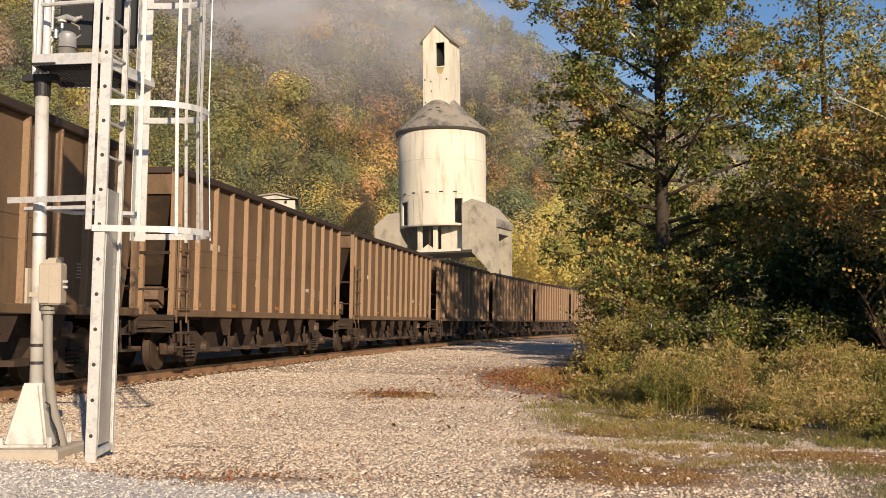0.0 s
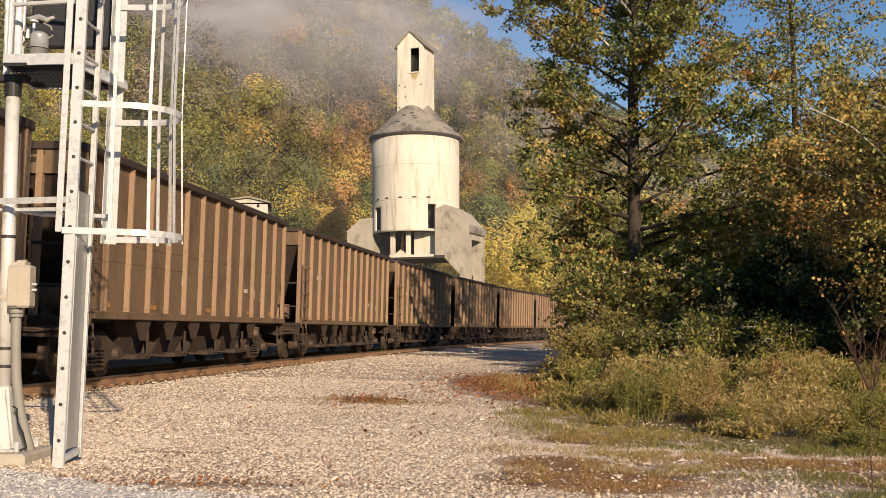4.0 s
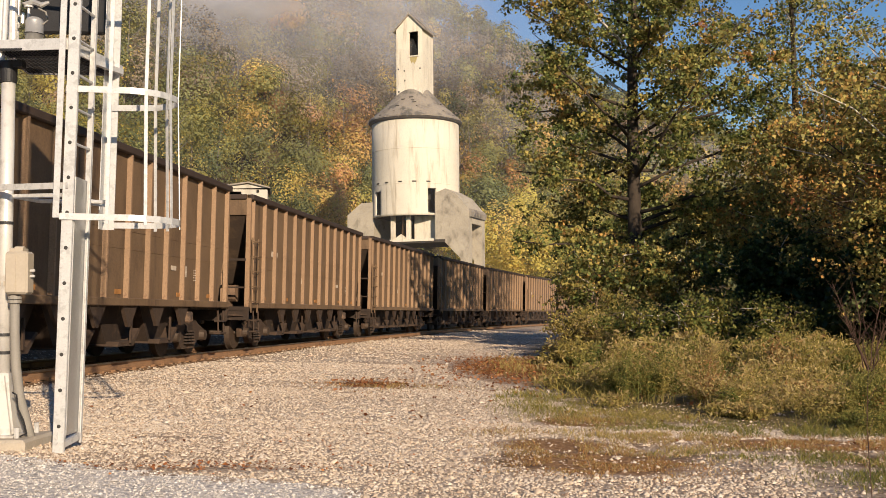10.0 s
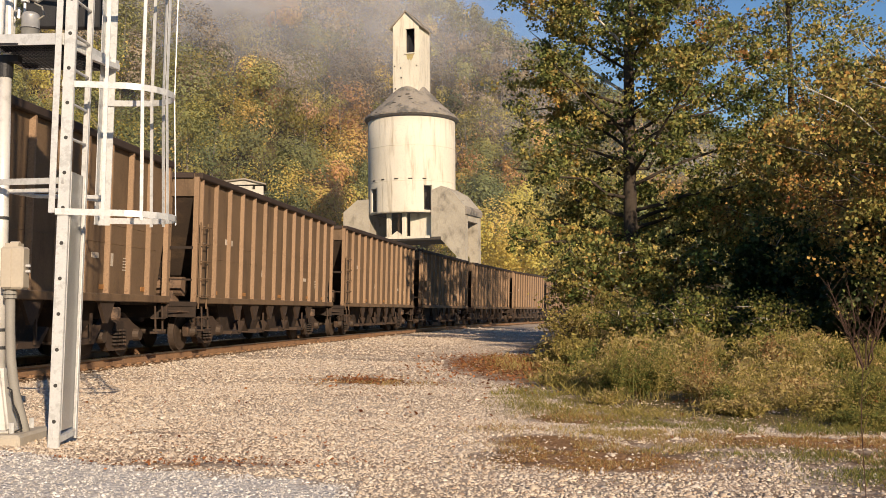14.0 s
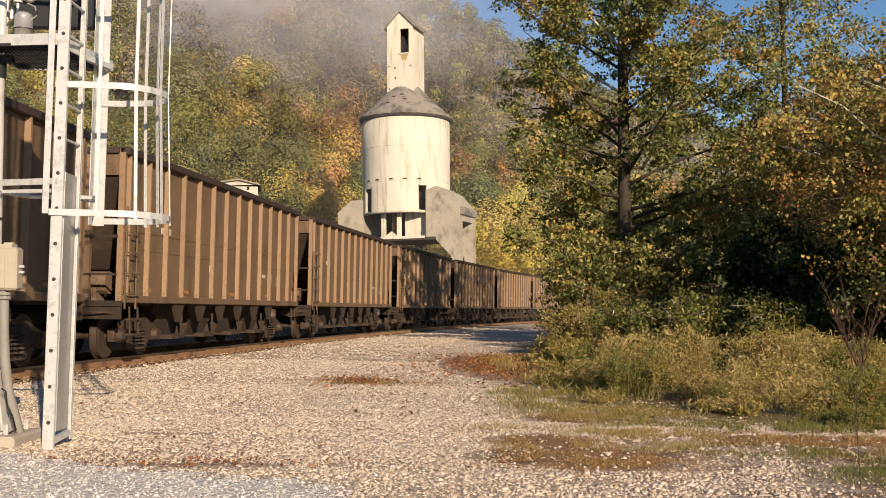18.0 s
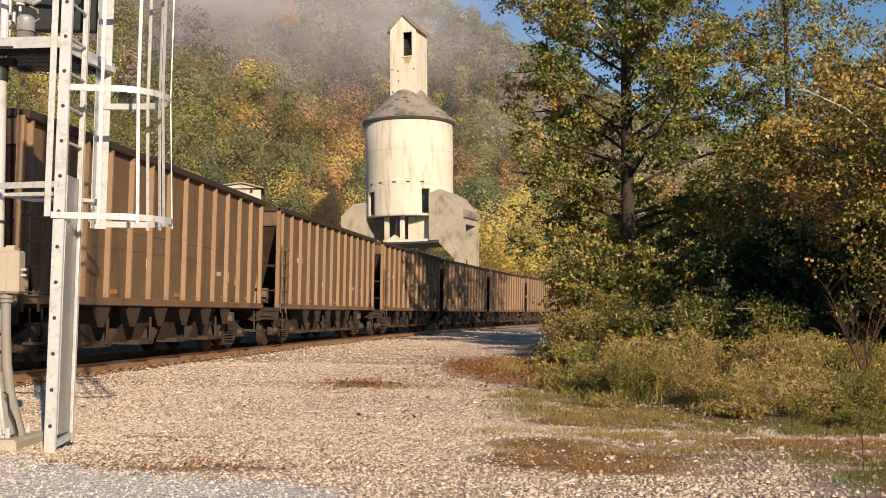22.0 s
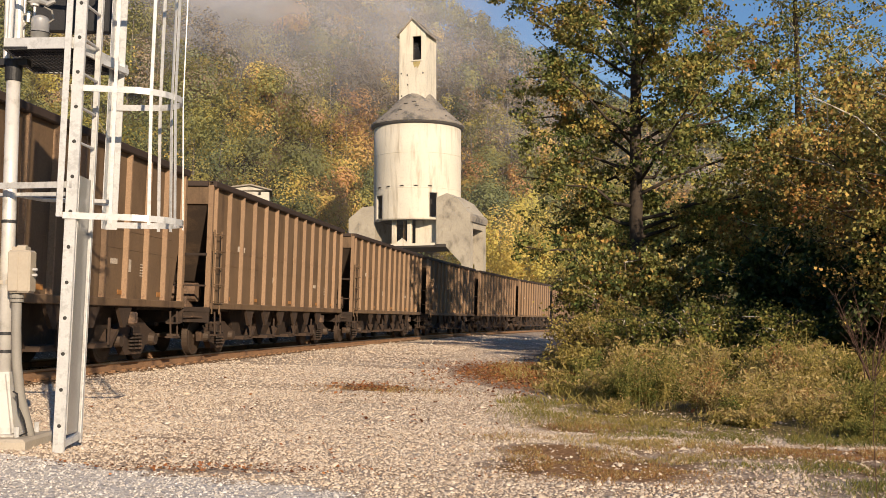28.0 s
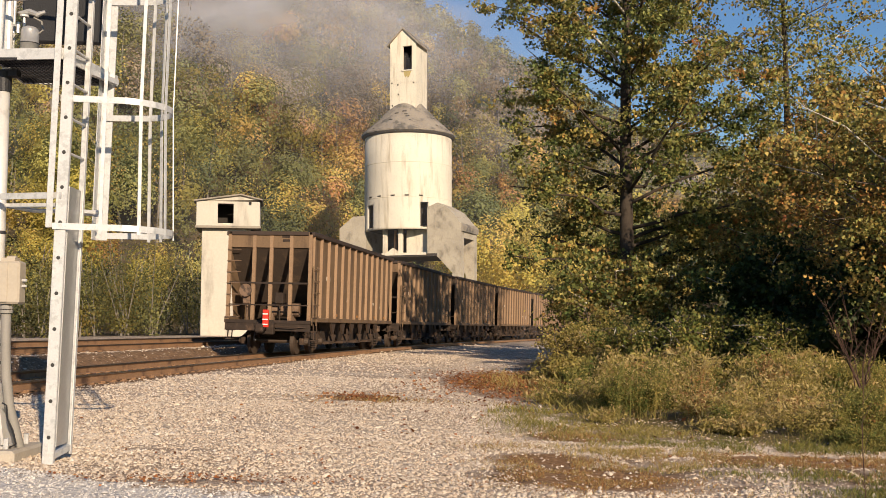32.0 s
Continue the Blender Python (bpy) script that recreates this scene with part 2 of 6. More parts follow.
FARBARK = material("grey_forest_bark", (0.2, 0.175, 0.145), 0.95, vary=0.35, scale=1, fine=6, bump=0)
FOREST = leafy("autumn_forest_leaves", [(0.0, (0.085, 0.1, 0.045)), (0.2, (0.165, 0.16, 0.06)), (0.38, (0.245, 0.21, 0.052)), (0.55, (0.3, 0.21, 0.065)), (0.7, (0.27, 0.145, 0.07)), (0.84, (0.19, 0.145, 0.09)), (1.0, (0.17, 0.145, 0.11))], 0.1, 0.42, species=True, stray=0.07)
SYCAMORE = leafy("sycamore_leaves", [(0.0, (0.08, 0.112, 0.034)), (0.3, (0.21, 0.218, 0.062)), (0.55, (0.345, 0.265, 0.075)), (0.78, (0.4, 0.215, 0.065)), (1.0, (0.34, 0.125, 0.042))], 0.6, 0.3)
WEEDS = leafy("weedy_brush_leaves", [(0.0, (0.1, 0.125, 0.03)), (0.35, (0.275, 0.232, 0.06)), (0.6, (0.39, 0.3, 0.095)), (0.8, (0.42, 0.33, 0.15)), (1.0, (0.32, 0.145, 0.05))], 0.35, 0.38, 0.7)
VINE = leafy("green_vine_leaves", [(0.0, (0.024, 0.044, 0.012)), (0.6, (0.06, 0.092, 0.022)), (1.0, (0.13, 0.15, 0.035))], 0.4, 0.25)
LITTER = leafy("fallen_leaves", [(0.0, (0.15, 0.055, 0.024)), (0.5, (0.3, 0.115, 0.042)), (1.0, (0.38, 0.21, 0.085))], 0.4, 0.1, 0.8)

# ---- building helpers ----
def finish(name, bm, mat, parent=None, label="", smooth=False):
    me = bpy.data.meshes.new(name)
    bmesh.ops.recalc_face_normals(bm, faces=bm.faces)
    bm.to_mesh(me)
    bm.free()
    me.materials.append(mat)
    if smooth:
        me.polygons.foreach_set("use_smooth", [True] * len(me.polygons))
    ob = new(name, me)
    ob.parent = parent
    if label:
        ob["label"] = label
    return ob


part = finish


def again(ob, x=0, y=0, z=0, rz=0, parent=None):
    """Another object on the same mesh, moved from the first one's place."""
    o = new(ob.name.split(".")[0], ob.data)
    o.parent = parent or ob.parent
    o.matrix_basis = pose(x, y, z, 0, 0, rz) @ ob.matrix_basis
    return o


def box(bm, x0, x1, y0, y1, z0, z1, bevel=0.0):
    vs = [bm.verts.new((x, y, z)) for x in (x0, x1) for y in (y0, y1) for z in (z0, z1)]
    fs = [bm.faces.new([vs[i] for i in q]) for q in ((0, 1, 3, 2), (4, 6, 7, 5), (0, 4, 5, 1), (2, 3, 7, 6), (0, 2, 6, 4), (1, 5, 7, 3))]
    if bevel:
        es = {e for f in fs for e in f.edges}
        bmesh.ops.bevel(bm, geom=list(es), offset=bevel, segments=1, affect="EDGES")
    return bm


def rod(bm, p, q, r0, r1=None, n=8, caps=True):
    """A tapered round bar from p to q."""
    p, q = Vector(p), Vector(q)
    d = q - p
    r1 = r0 if r1 is None else r1
    a = d.orthogonal().normalized()
    b = d.normalized().cross(a)
    rings = []
    for c, r in ((p, r0), (q, r1)):
        rings.append([bm.verts.new(c + r * (math.cos(2 * math.pi * i / n) * a + math.sin(2 * math.pi * i / n) * b)) for i in range(n)])
    for i in range(n):
        bm.faces.new((rings[0][i], rings[0][(i + 1) % n], rings[1][(i + 1) % n], rings[1][i]))
    if caps:
        bm.faces.new(rings[0][::-1])
        bm.faces.new(rings[1])
    return bm


def bar(bm, p, q, w, t, up=(0, 0, 1)):
    """A flat bar from p to q, w across (sideways to up) and t thick."""
    p, q, up = Vector(p), Vector(q), Vector(up)
    d = (q - p).normalized()
    s = d.cross(up).normalized()
    u = s.cross(d)
    e = [[bm.verts.new(c + s * w / 2 * i + u * t / 2 * j) for i, j in ((-1, -1), (1, -1), (1, 1), (-1, 1))] for c in (p, q)]
    for i in range(4):
        bm.faces.new((e[0][i], e[0][(i + 1) % 4], e[1][(i + 1) % 4], e[1][i]))
    bm.faces.new(e[0][::-1])
    bm.faces.new(e[1])
    return bm


def prism(bm, poly, axis, a, b):
    """A polygon in the plane across an axis, drawn out from a to b along it."""
    def put(u, v, w):
        return {"x": (w, u, v), "y": (u, w, v), "z": (u, v, w)}[axis]
    lo = [bm.verts.new(put(u, v, a)) for u, v in poly]
    hi = [bm.verts.new(put(u, v, b)) for u, v in poly]
    n = len(poly)
    for i in range(n):
        bm.faces.new((lo[i], lo[(i + 1) % n], hi[(i + 1) % n], hi[i]))
    bm.faces.new(lo[::-1])
    bm.faces.new(hi)
    return bm


def tube(bm, pts, radii, n=8):
    """A round tube through points, with a radius at each."""
    rings = []
    pts = [Vector(p) for p in pts]
    a = None
    for i, p in enumerate(pts):
        d = (pts[min(i + 1, len(pts) - 1)] - pts[max(i - 1, 0)]).normalized()
        a = d.orthogonal().normalized() if a is None else (a - d * a.dot(d)).normalized()
        b = d.cross(a)
        r = radii[i]
        rings.append([bm.verts.new(p + r * (math.cos(2 * math.pi * k / n) * a + math.sin(2 * math.pi * k / n) * b)) for k in range(n)])
    for r0, r1 in zip(rings, rings[1:]):
        for k in range(n):
            bm.faces.new((r0[k], r0[(k + 1) % n], r1[(k + 1) % n], r1[k]))
    bm.faces.new(rings[0][::-1])
    bm.faces.new(rings[-1])
    return bm


def lathe(bm, profile, n=48, close=False):
    """Turns (radius, height) pairs about the z axis."""
    rings = [[bm.verts.new((r * math.cos(2 * math.pi * i / n), r * math.sin(2 * math.pi * i / n), z)) for i in range(n)] for r, z in profile]
    for r0, r1 in zip(rings, rings[1:]):
        for i in range(n):
            bm.faces.new((r0[i], r0[(i + 1) % n], r1[(i + 1) % n], r1[i]))
    if close:
        bm.faces.new(rings[0][::-1])
        bm.faces.new(rings[-1])
    return bm


def raw_mesh(name, verts, faces, mat, tone=None, smooth=False, lightness=None):
    """A mesh from arrays: verts (n, 3), faces (m, k); tone is a value for each vertex."""
    me = bpy.data.meshes.new(name)
    verts, faces = np.asarray(verts, np.float32), np.asarray(faces, np.int32)
    k = faces.shape[1]
    me.vertices.add(len(verts))
    me.vertices.foreach_set("co", verts.ravel())
    me.loops.add(faces.size)
    me.loops.foreach_set("vertex_index", faces.ravel())
    me.polygons.add(len(faces))
    me.polygons.foreach_set("loop_start", np.arange(0, faces.size, k, dtype=np.int32))
    me.update(calc_edges=True)
    if tone is not None:
        at = me.attributes.new("tone", "FLOAT", "POINT")
        at.data.foreach_set("value", np.asarray(tone, np.float32))
    if lightness is not None:
        at = me.attributes.new("lightness", "FLOAT", "POINT")
        at.data.foreach_set("value", np.asarray(lightness, np.float32))
    if smooth:
        me.polygons.foreach_set("use_smooth", np.ones(len(faces), bool))
    me.materials.append(mat)
    return me


def leaf_cards(rng, centres, size, tone, flat=0.0, long=1.0, spread=0.4, out=None, loose=0.5):
    """Small folded leaf diamonds at the centres, turned at random or outwards; flat pulls them level. Returns verts, faces, tones."""
    n = len(centres)
    nor = rng.normal(size=(n, 3))
    if out is None:
        nor[:, 2] = np.abs(nor[:, 2]) + flat
    else:
        nor = out + nor * loose + np.array([0, 0, flat])
    nor /= np.linalg.norm(nor, axis=1)[:, None]
    a = np.cross(nor, rng.normal(size=(n, 3)))
    a /= np.linalg.norm(a, axis=1)[:, None] + 1e-9
    b = np.cross(nor, a)
    s = (size * (1 + spread * rng.uniform(-1, 1, n)))[:, None]
    c = np.asarray(centres)
    v = np.stack([c - a * s * long * 0.5, c + b * s * 0.42 + nor * s * 0.12, c + a * s * long * 0.5, c - b * s * 0.42 + nor * s * 0.12], 1)
    f = np.arange(4 * n).reshape(n, 4)
    return v.reshape(-1, 3), f, np.repeat(tone, 4)


# ---- the plan: the near track's centre line, an arc that bends to the right ----
RAIL_Z = 0.62
CURVE_FROM, CURVE_TO, BEND, SLOPE0 = 5.0, 150.0, 0.0026, 0.1


def track_x(y):
    """Where the near track's centre line lies at the distance y."""
    u = min(max(y, CURVE_FROM), CURVE_TO)
    x = -7.6 + SLOPE0 * (u - 21) + BEND / 2 * (u - 21) ** 2
    if y != u:
        x += (y - u) * (SLOPE0 + BEND * (u - 21))
    return x


_ys = np.linspace(-620, 700, 6601)
_xs = np.array([track_x(y) for y in _ys])
_ss = np.concatenate([[0], np.cumsum(np.hypot(np.diff(_xs), np.diff(_ys)))])
_ss -= np.interp(0.0, _ys, _ss)


def on_track(s, q=0.0):
    """Place and heading at the length s along the near track, q to its right."""
    y = float(np.interp(s, _ss, _ys))
    x = track_x(y)
    h = math.atan((track_x(y + 0.5) - track_x(y - 0.5)))
    return x + q * math.cos(h), y - q * math.sin(h), h


def offset(x, y):
    """How far right of the near track's centre line a place lies."""
    sl = SLOPE0 + BEND * (min(max(y, CURVE_FROM), CURVE_TO) - 21)
    return (x - track_x(y)) / math.sqrt(1 + sl * sl)


def blend(v, table):
    return float(np.interp(v, [a for a, _ in table], [b for _, b in table]))


BED = [(-400, 1.15), (-9, 1.15), (-7.3, 0.98), (-6.4, 0.86), (-2.8, 0.82), (-2.2, 0.5), (-1.9, 0.44), (-1.0, 0.43), (0.9, 0.425), (1.08, 0.428), (1.7, 0.425), (2.4, 0.415), (6, 0.33), (12, 0.22), (22, 0.12), (60, 0.0), (2000, -2.0)]


def ridge_height(x):
    return blend(x, [(-700, 190), (-220, 155), (-60, 123), (-30, 104), (-7, 87), (11, 77), (19, 72), (40, 60), (72, 46), (150, 37), (500, 34)])


def hill(x, y):
    """The wooded slope behind the tracks."""
    foot = blend(x, [(-300, 20), (-60, 58), (-30, 82), (-10, 128), (30, 150), (80, 160), (400, 190)])
    top = 300.0
    if y <= foot:
        return 0.0
    u = min((y - foot) / (top - foot), 1.0)
    h = ridge_height(x * 300 / max(y, 150)) * (0.25 * u + 0.75 * u ** 1.25)
    if y > top:
        h -= (y - top) * 0.05
    return max(h, 0)


def ground_z(x, y):
    z = blend(offset(x, y), BED)
    z += 0.025 * noise.noise((x * 0.35, y * 0.35, 0)) + 0.012 * noise.noise((x * 1.7, y * 1.7, 3))
    hz = hill(x, y)
    if hz > 0:
        z += hz + min(hz, 6) * 0.35 * noise.noise((x * 0.03, y * 0.03, 7))
    return z

# ---- ground ----
def ground_material():
    m = bpy.data.materials.new("gravel_earth_and_grass")
    m.use_nodes = True
    nt = m.node_tree
    N, L = nt.nodes.new, nt.links.new
    bsdf = nt.nodes["Principled BSDF"]
    bsdf.inputs["Roughness"].default_value = 0.92
    bsdf.inputs["Specular IOR Level"].default_value = 0.2
    tc = N("ShaderNodeTexCoord")

    def noise_at(scale, detail=4):
        n = N("ShaderNodeTexNoise")
        n.inputs["Scale"].default_value, n.inputs["Detail"].default_value = scale, detail
        L(tc.outputs["Object"], n.inputs["Vector"])
        return n.outputs["Fac"]

    def stones(scale):
        v = N("ShaderNodeTexVoronoi")
        v.inputs["Scale"].default_value = scale
        L(tc.outputs["Object"], v.inputs["Vector"])
        return v

    def ramp(fac, stops):
        r = N("ShaderNodeValToRGB")
        el = r.color_ramp.elements
        while len(el) < len(stops):
            el.new(0.5)
        for e, (p, c) in zip(el, stops):
            e.position, e.color = p, (*c, 1)
        L(fac, r.inputs["Fac"])
        return r.outputs[0]

    def mix(a, b, fac, how="MIX"):
        x = N("ShaderNodeMix")
        x.data_type, x.blend_type = "RGBA", how
        for s, i in ((a, 6), (b, 7)):
            L(s, x.inputs[i])
        if isinstance(fac, float):
            x.inputs[0].default_value = fac
        else:
            L(fac, x.inputs[0])
        return x.outputs[2]

    def mask(name, scale, soft=0.18):
        at = N("ShaderNodeAttribute")
        at.attribute_name = name
        a = N("ShaderNodeMath")
        a.operation = "ADD"
        L(at.outputs["Fac"], a.inputs[0])
        L(noise_at(scale, 6), a.inputs[1])
        r = N("ShaderNodeMapRange")
        r.interpolation_type = "SMOOTHSTEP"
        r.inputs["From Min"].default_value, r.inputs["From Max"].default_value = 1.0 - soft, 1.0 + soft
        L(a.outputs[0], r.inputs["Value"])
        return r.outputs[0]

    v1, v2 = stones(24), stones(60)
    sep = N("ShaderNodeSeparateColor")
    L(v1.outputs["Color"], sep.inputs[0])
    chips = ramp(sep.outputs[0], [(0.0, (0.32, 0.25, 0.185)), (0.35, (0.49, 0.395, 0.3)), (0.7, (0.59, 0.49, 0.38)), (1.0, (0.68, 0.585, 0.475))])
    sep2 = N("ShaderNodeSeparateColor")
    L(v2.outputs["Color"], sep2.inputs[0])
    small = ramp(sep2.outputs[1], [(0.0, (0.26, 0.205, 0.155)), (0.5, (0.47, 0.38, 0.29)), (1.0, (0.66, 0.56, 0.44))])
    gravel = mix(chips, small, noise_at(1.3))
    stain = ramp(noise_at(0.5, 6), [(0.35, (0.8, 0.74, 0.68)), (0.62, (1, 1, 1))])
    gravel = mix(gravel, stain, 1.0, "MULTIPLY")
    grey = ramp(sep2.outputs[0], [(0.0, (0.46, 0.42, 0.375)), (0.5, (0.62, 0.57, 0.51)), (1.0, (0.72, 0.67, 0.61))])
    gravel = mix(gravel, grey, mask("fines", 1.5))
    earth = ramp(noise_at(9, 6), [(0.3, (0.1, 0.065, 0.038)), (0.55, (0.235, 0.14, 0.075)), (0.75, (0.33, 0.215, 0.12))])
    turf = ramp(noise_at(14, 6), [(0.3, (0.07, 0.06, 0.02)), (0.5, (0.15, 0.115, 0.045)), (0.7, (0.25, 0.175, 0.08))])
    litter = ramp(noise_at(22, 4), [(0.3, (0.17, 0.09, 0.042)), (0.5, (0.29, 0.155, 0.068)), (0.7, (0.4, 0.245, 0.12))])
    wood = ramp(noise_at(0.6, 6), [(0.3, (0.045, 0.036, 0.02)), (0.6, (0.1, 0.075, 0.04)), (0.8, (0.15, 0.1, 0.05))])
    col = mix(gravel, earth, mask("dirt", 2.2))
    col = mix(col, litter, mask("litter", 3.0))
    col = mix(col, turf, mask("turf", 2.6))
    col = mix(col, wood, mask("wood", 0.3))
    L(col, bsdf.inputs["Base Color"])
    bump = N("ShaderNodeBump")
    bump.inputs["Strength"].default_value, bump.inputs["Distance"].default_value = 0.8, 0.018
    inv = N("ShaderNodeMath")
    inv.operation = "MULTIPLY_ADD"
    inv.inputs[1].default_value = -1.0
    L(v1.outputs["Distance"], inv.inputs[0])
    L(noise_at(40, 3), inv.inputs[2])
    L(inv.outputs[0], bump.inputs["Height"])
    L(bump.outputs[0], bsdf.inputs["Normal"])
    return m


def spot(x, y, cx, cy, rx, ry, turn=0.0):
    """1 at the middle of an oval patch, falling to 0 at its rim and below it outside."""
    c, s = math.cos(turn), math.sin(turn)
    u, v = ((x - cx) * c + (y - cy) * s) / rx, (-(x - cx) * s + (y - cy) * c) / ry
    return 1 - math.hypot(u, v)


def brush_edge(y):
    """The left border of the weedy ground beside the gravel, by distance."""
    return blend(y, [(4, 2.4), (7.4, 2.7), (9, 2.9), (10.5, 2.1), (12, 1.6), (14, 1.4), (17, 1.55), (21, 1.75), (26, 2.15), (33, 2.6), (38, 3.0), (46, 6.6), (60, 13.5), (80, 22), (120, 42), (300, 190), (900, 900)])


def ground_masks(x, y):
    edge = x - brush_edge(y)
    turf = min(max(0.5 + edge * 0.22, -0.6), 0.75)
    dirt = max(0.35 + edge * 0.3 if edge < 0.6 else 0.55, -0.6)
    if x > 0.3 and y < 15:
        dirt = max(dirt, min(0.3 + 0.07 * (x - 0.3), 0.46))
    dirt = max(dirt, spot(x, y, -1.5, 18.0, 1.2, 1.5) * 0.9)
    dirt = max(dirt, spot(x, y, 1.2, 8.9, 1.5, 1.0) * 1.3, spot(x, y, 3.6, 10.2, 2.2, 0.9) * 1.3)
    if spot(x, y, 3.4, 11.0, 2.2, 0.55) > 0:
        turf, dirt = -0.2, 0.3
    if y - (14.5 - (x - 1.6) * 1.3 if x < 4.5 else 10.7) < -0.1 and y < 15:
        turf = min(turf, 0.22)
    if edge < 0:
        turf = min(turf, 0.42 + edge * 0.2)
    if y < 10.2 and x < 3.3 - (10.2 - y) * 0.26:
        turf = min(turf, 0.1)
        dirt = min(dirt, 0.36) if spot(x, y, 1.2, 8.9, 1.5, 1.0) < 0 and spot(x, y, 3.6, 10.2, 2.2, 0.9) < 0 else dirt
    litter = max(spot(x, y, 1.5, 24.0, 2.3, 8.5) * 1.35, spot(x, y, -1.4, 18.2, 1.5, 1.7) * 0.75, spot(x, y, -2.6, 10.2, 1.6, 0.35) * 0.6) * 0.8 + 0.05
    if y < 13:
        for cx, cy, rx, ry in ((1.3, 8.7, 1.0, 0.95), (0.95, 10.0, 0.75, 0.7), (3.9, 10.2, 1.7, 0.62), (5.4, 9.9, 1.6, 0.9), (1.5, 12.1, 0.8, 0.8)):
            litter = max(litter, 0.05 + spot(x, y, cx, cy, rx, ry) * 1.3)
        litter = max(litter, spot(x, y, -1.9, 8.25, 1.3, 0.3) * 0.75)
    fines = 0.9 if x < -0.6 and y < 8.4 - 0.45 * (x + 2.9) else -0.5
    wood = 0.9 if hill(x, y) > 0.2 or offset(x, y) < -13 else -0.5
    if offset(x, y) < -9.5 and wood < 0:
        wood, turf = 0.1, 0.45
    if offset(x, y) < 1.9:
        turf, dirt, litter = min(turf, -0.5) if offset(x, y) > -9.5 else turf, -0.5, -0.5
        # brown earth between the rails, spread to -3.5 to paint in the train's shade
        if -9 < offset(x, y) < 1.9:
            dirt = 0.75 if -3.5 < offset(x, y) < 1.3 else 0.32
    return turf, dirt, litter, fines, wood


def build_ground():
    def steps(fine_to, grow):
        out, d, v = [], 0.27, 0.0
        while v < 4200:
            out.append(v)
            if v > fine_to:
                d *= grow
            v += d
        return out
    xs = sorted({-v for v in steps(13, 1.07)} | set(steps(13, 1.07)))
    ys = sorted({-v for v in steps(1, 1.3)} | set(steps(46, 1.035)))
    verts, cols = [], []
    for y in ys:
        for x in xs:
            verts.append((x, y, ground_z(x, y) if abs(x) < 1500 and y < 2000 else ground_z(x, y)))
            cols.append(ground_masks(x, y))
    nx, ny = len(xs), len(ys)
    i = np.arange(nx * ny).reshape(ny, nx)
    faces = np.stack([i[:-1, :-1], i[:-1, 1:], i[1:, 1:], i[1:, :-1]], -1).reshape(-1, 4)
    me = raw_mesh("ground", verts, faces, ground_material(), smooth=True)
    cols = np.array(cols, np.float32)
    for k, nm in enumerate(("turf", "dirt", "litter", "fines", "wood")):
        at = me.attributes.new(nm, "FLOAT", "POINT")
        at.data.foreach_set("value", cols[:, k].copy())
    ob = new("ground", me)
    tagged(ob, "pale gravel yard running into weedy earth and a wooded slope", "ground", kind="structure")


build_ground()


# ---- tracks ----
def rail_run(bm, q, z, s0, s1, head):
    """One rail along the arc: the head alone, or the web and foot."""
    prof = [(-0.036, 0), (0.036, 0), (0.036, -0.035), (-0.036, -0.035)] if head else [(-0.034, -0.035), (0.034, -0.035), (0.012, -0.06), (0.012, -0.145), (0.075, -0.165), (0.075, -0.178), (-0.075, -0.178), (-0.075, -0.165), (-0.012, -0.145), (-0.012, -0.06)]
    rings = []
    n = int((s1 - s0) / 1.6)
    for k in range(n + 1):
        s = s0 + (s1 - s0) * k / n
        ring = []
        for u, v in prof:
            x, y, _ = on_track(s, q + u)
            ring.append(bm.verts.new((x, y, z + v)))
        rings.append(ring)
    m = len(prof)
    for a, b in zip(rings, rings[1:]):
        for i in range(m):
            bm.faces.new((a[i], a[(i + 1) % m], b[(i + 1) % m], b[i]))


def build_track(name, q, z_near, z_far, s0, s1, label):
    track = tagged(new(name), label, "railway track", kind="structure")
    for dq, z in ((0.75, z_near), (-0.75, z_far)):
        bm = bmesh.new()
        rail_run(bm, q + dq, z, s0, s1, False)
        rail = part("rail", bm, RUST, track, "rust-brown steel rail")
        bm = bmesh.new()
        rail_run(bm, q + dq, z, s0, s1, True)
        part("rail_head", bm, RAILTOP, rail, "worn shiny rail head")
    rng = random.Random(5)
    bm = box(bmesh.new(), -1.3, 1.3, -0.115, 0.115, -0.16, 0, 0.012)
    tie = part("tie", bm, TIE, track)
    lean = math.degrees(math.atan((z_near - z_far) / 1.5))
    bm = box(bmesh.new(), -0.17, 0.17, -0.09, 0.09, 0, 0.018)
    for i in (-0.12, 0.12):
        for j in (-0.055, 0.055):
            box(bm, i - 0.018, i + 0.018, j - 0.018, j + 0.018, 0.018, 0.05)
    plate = part("tie_plate", bm, RUST, track)
    first = True
    s = 8.0
    while s < 66:
        x, y, h = on_track(s, q)
        m = pose(x, y, (z_near + z_far) / 2 - 0.195 + rng.uniform(-0.006, 0.004), 0, -lean, math.degrees(-h) + rng.uniform(-0.8, 0.8))
        o = tie if first else again(tie)
        o.matrix_basis = m
        if s < 48:
            for dq in (0.75, -0.75):
                p = plate if first and dq > 0 else again(plate)
                p.matrix_basis = m @ pose(dq, 0, 0.001)
        first = False
        s += 0.52


build_track("track_1", 0.0, RAIL_Z, RAIL_Z + 0.05, -30, 240, "rusty railway track on ballast beside the gravel yard")
build_track("track_2", -4.6, 1.03, 1.16, -30, 240, "second railway track on higher ballast bed")

# ---- coaling tower ----
TOWER = pose(-3.52, 105.0, 0, 0, 0, -20)


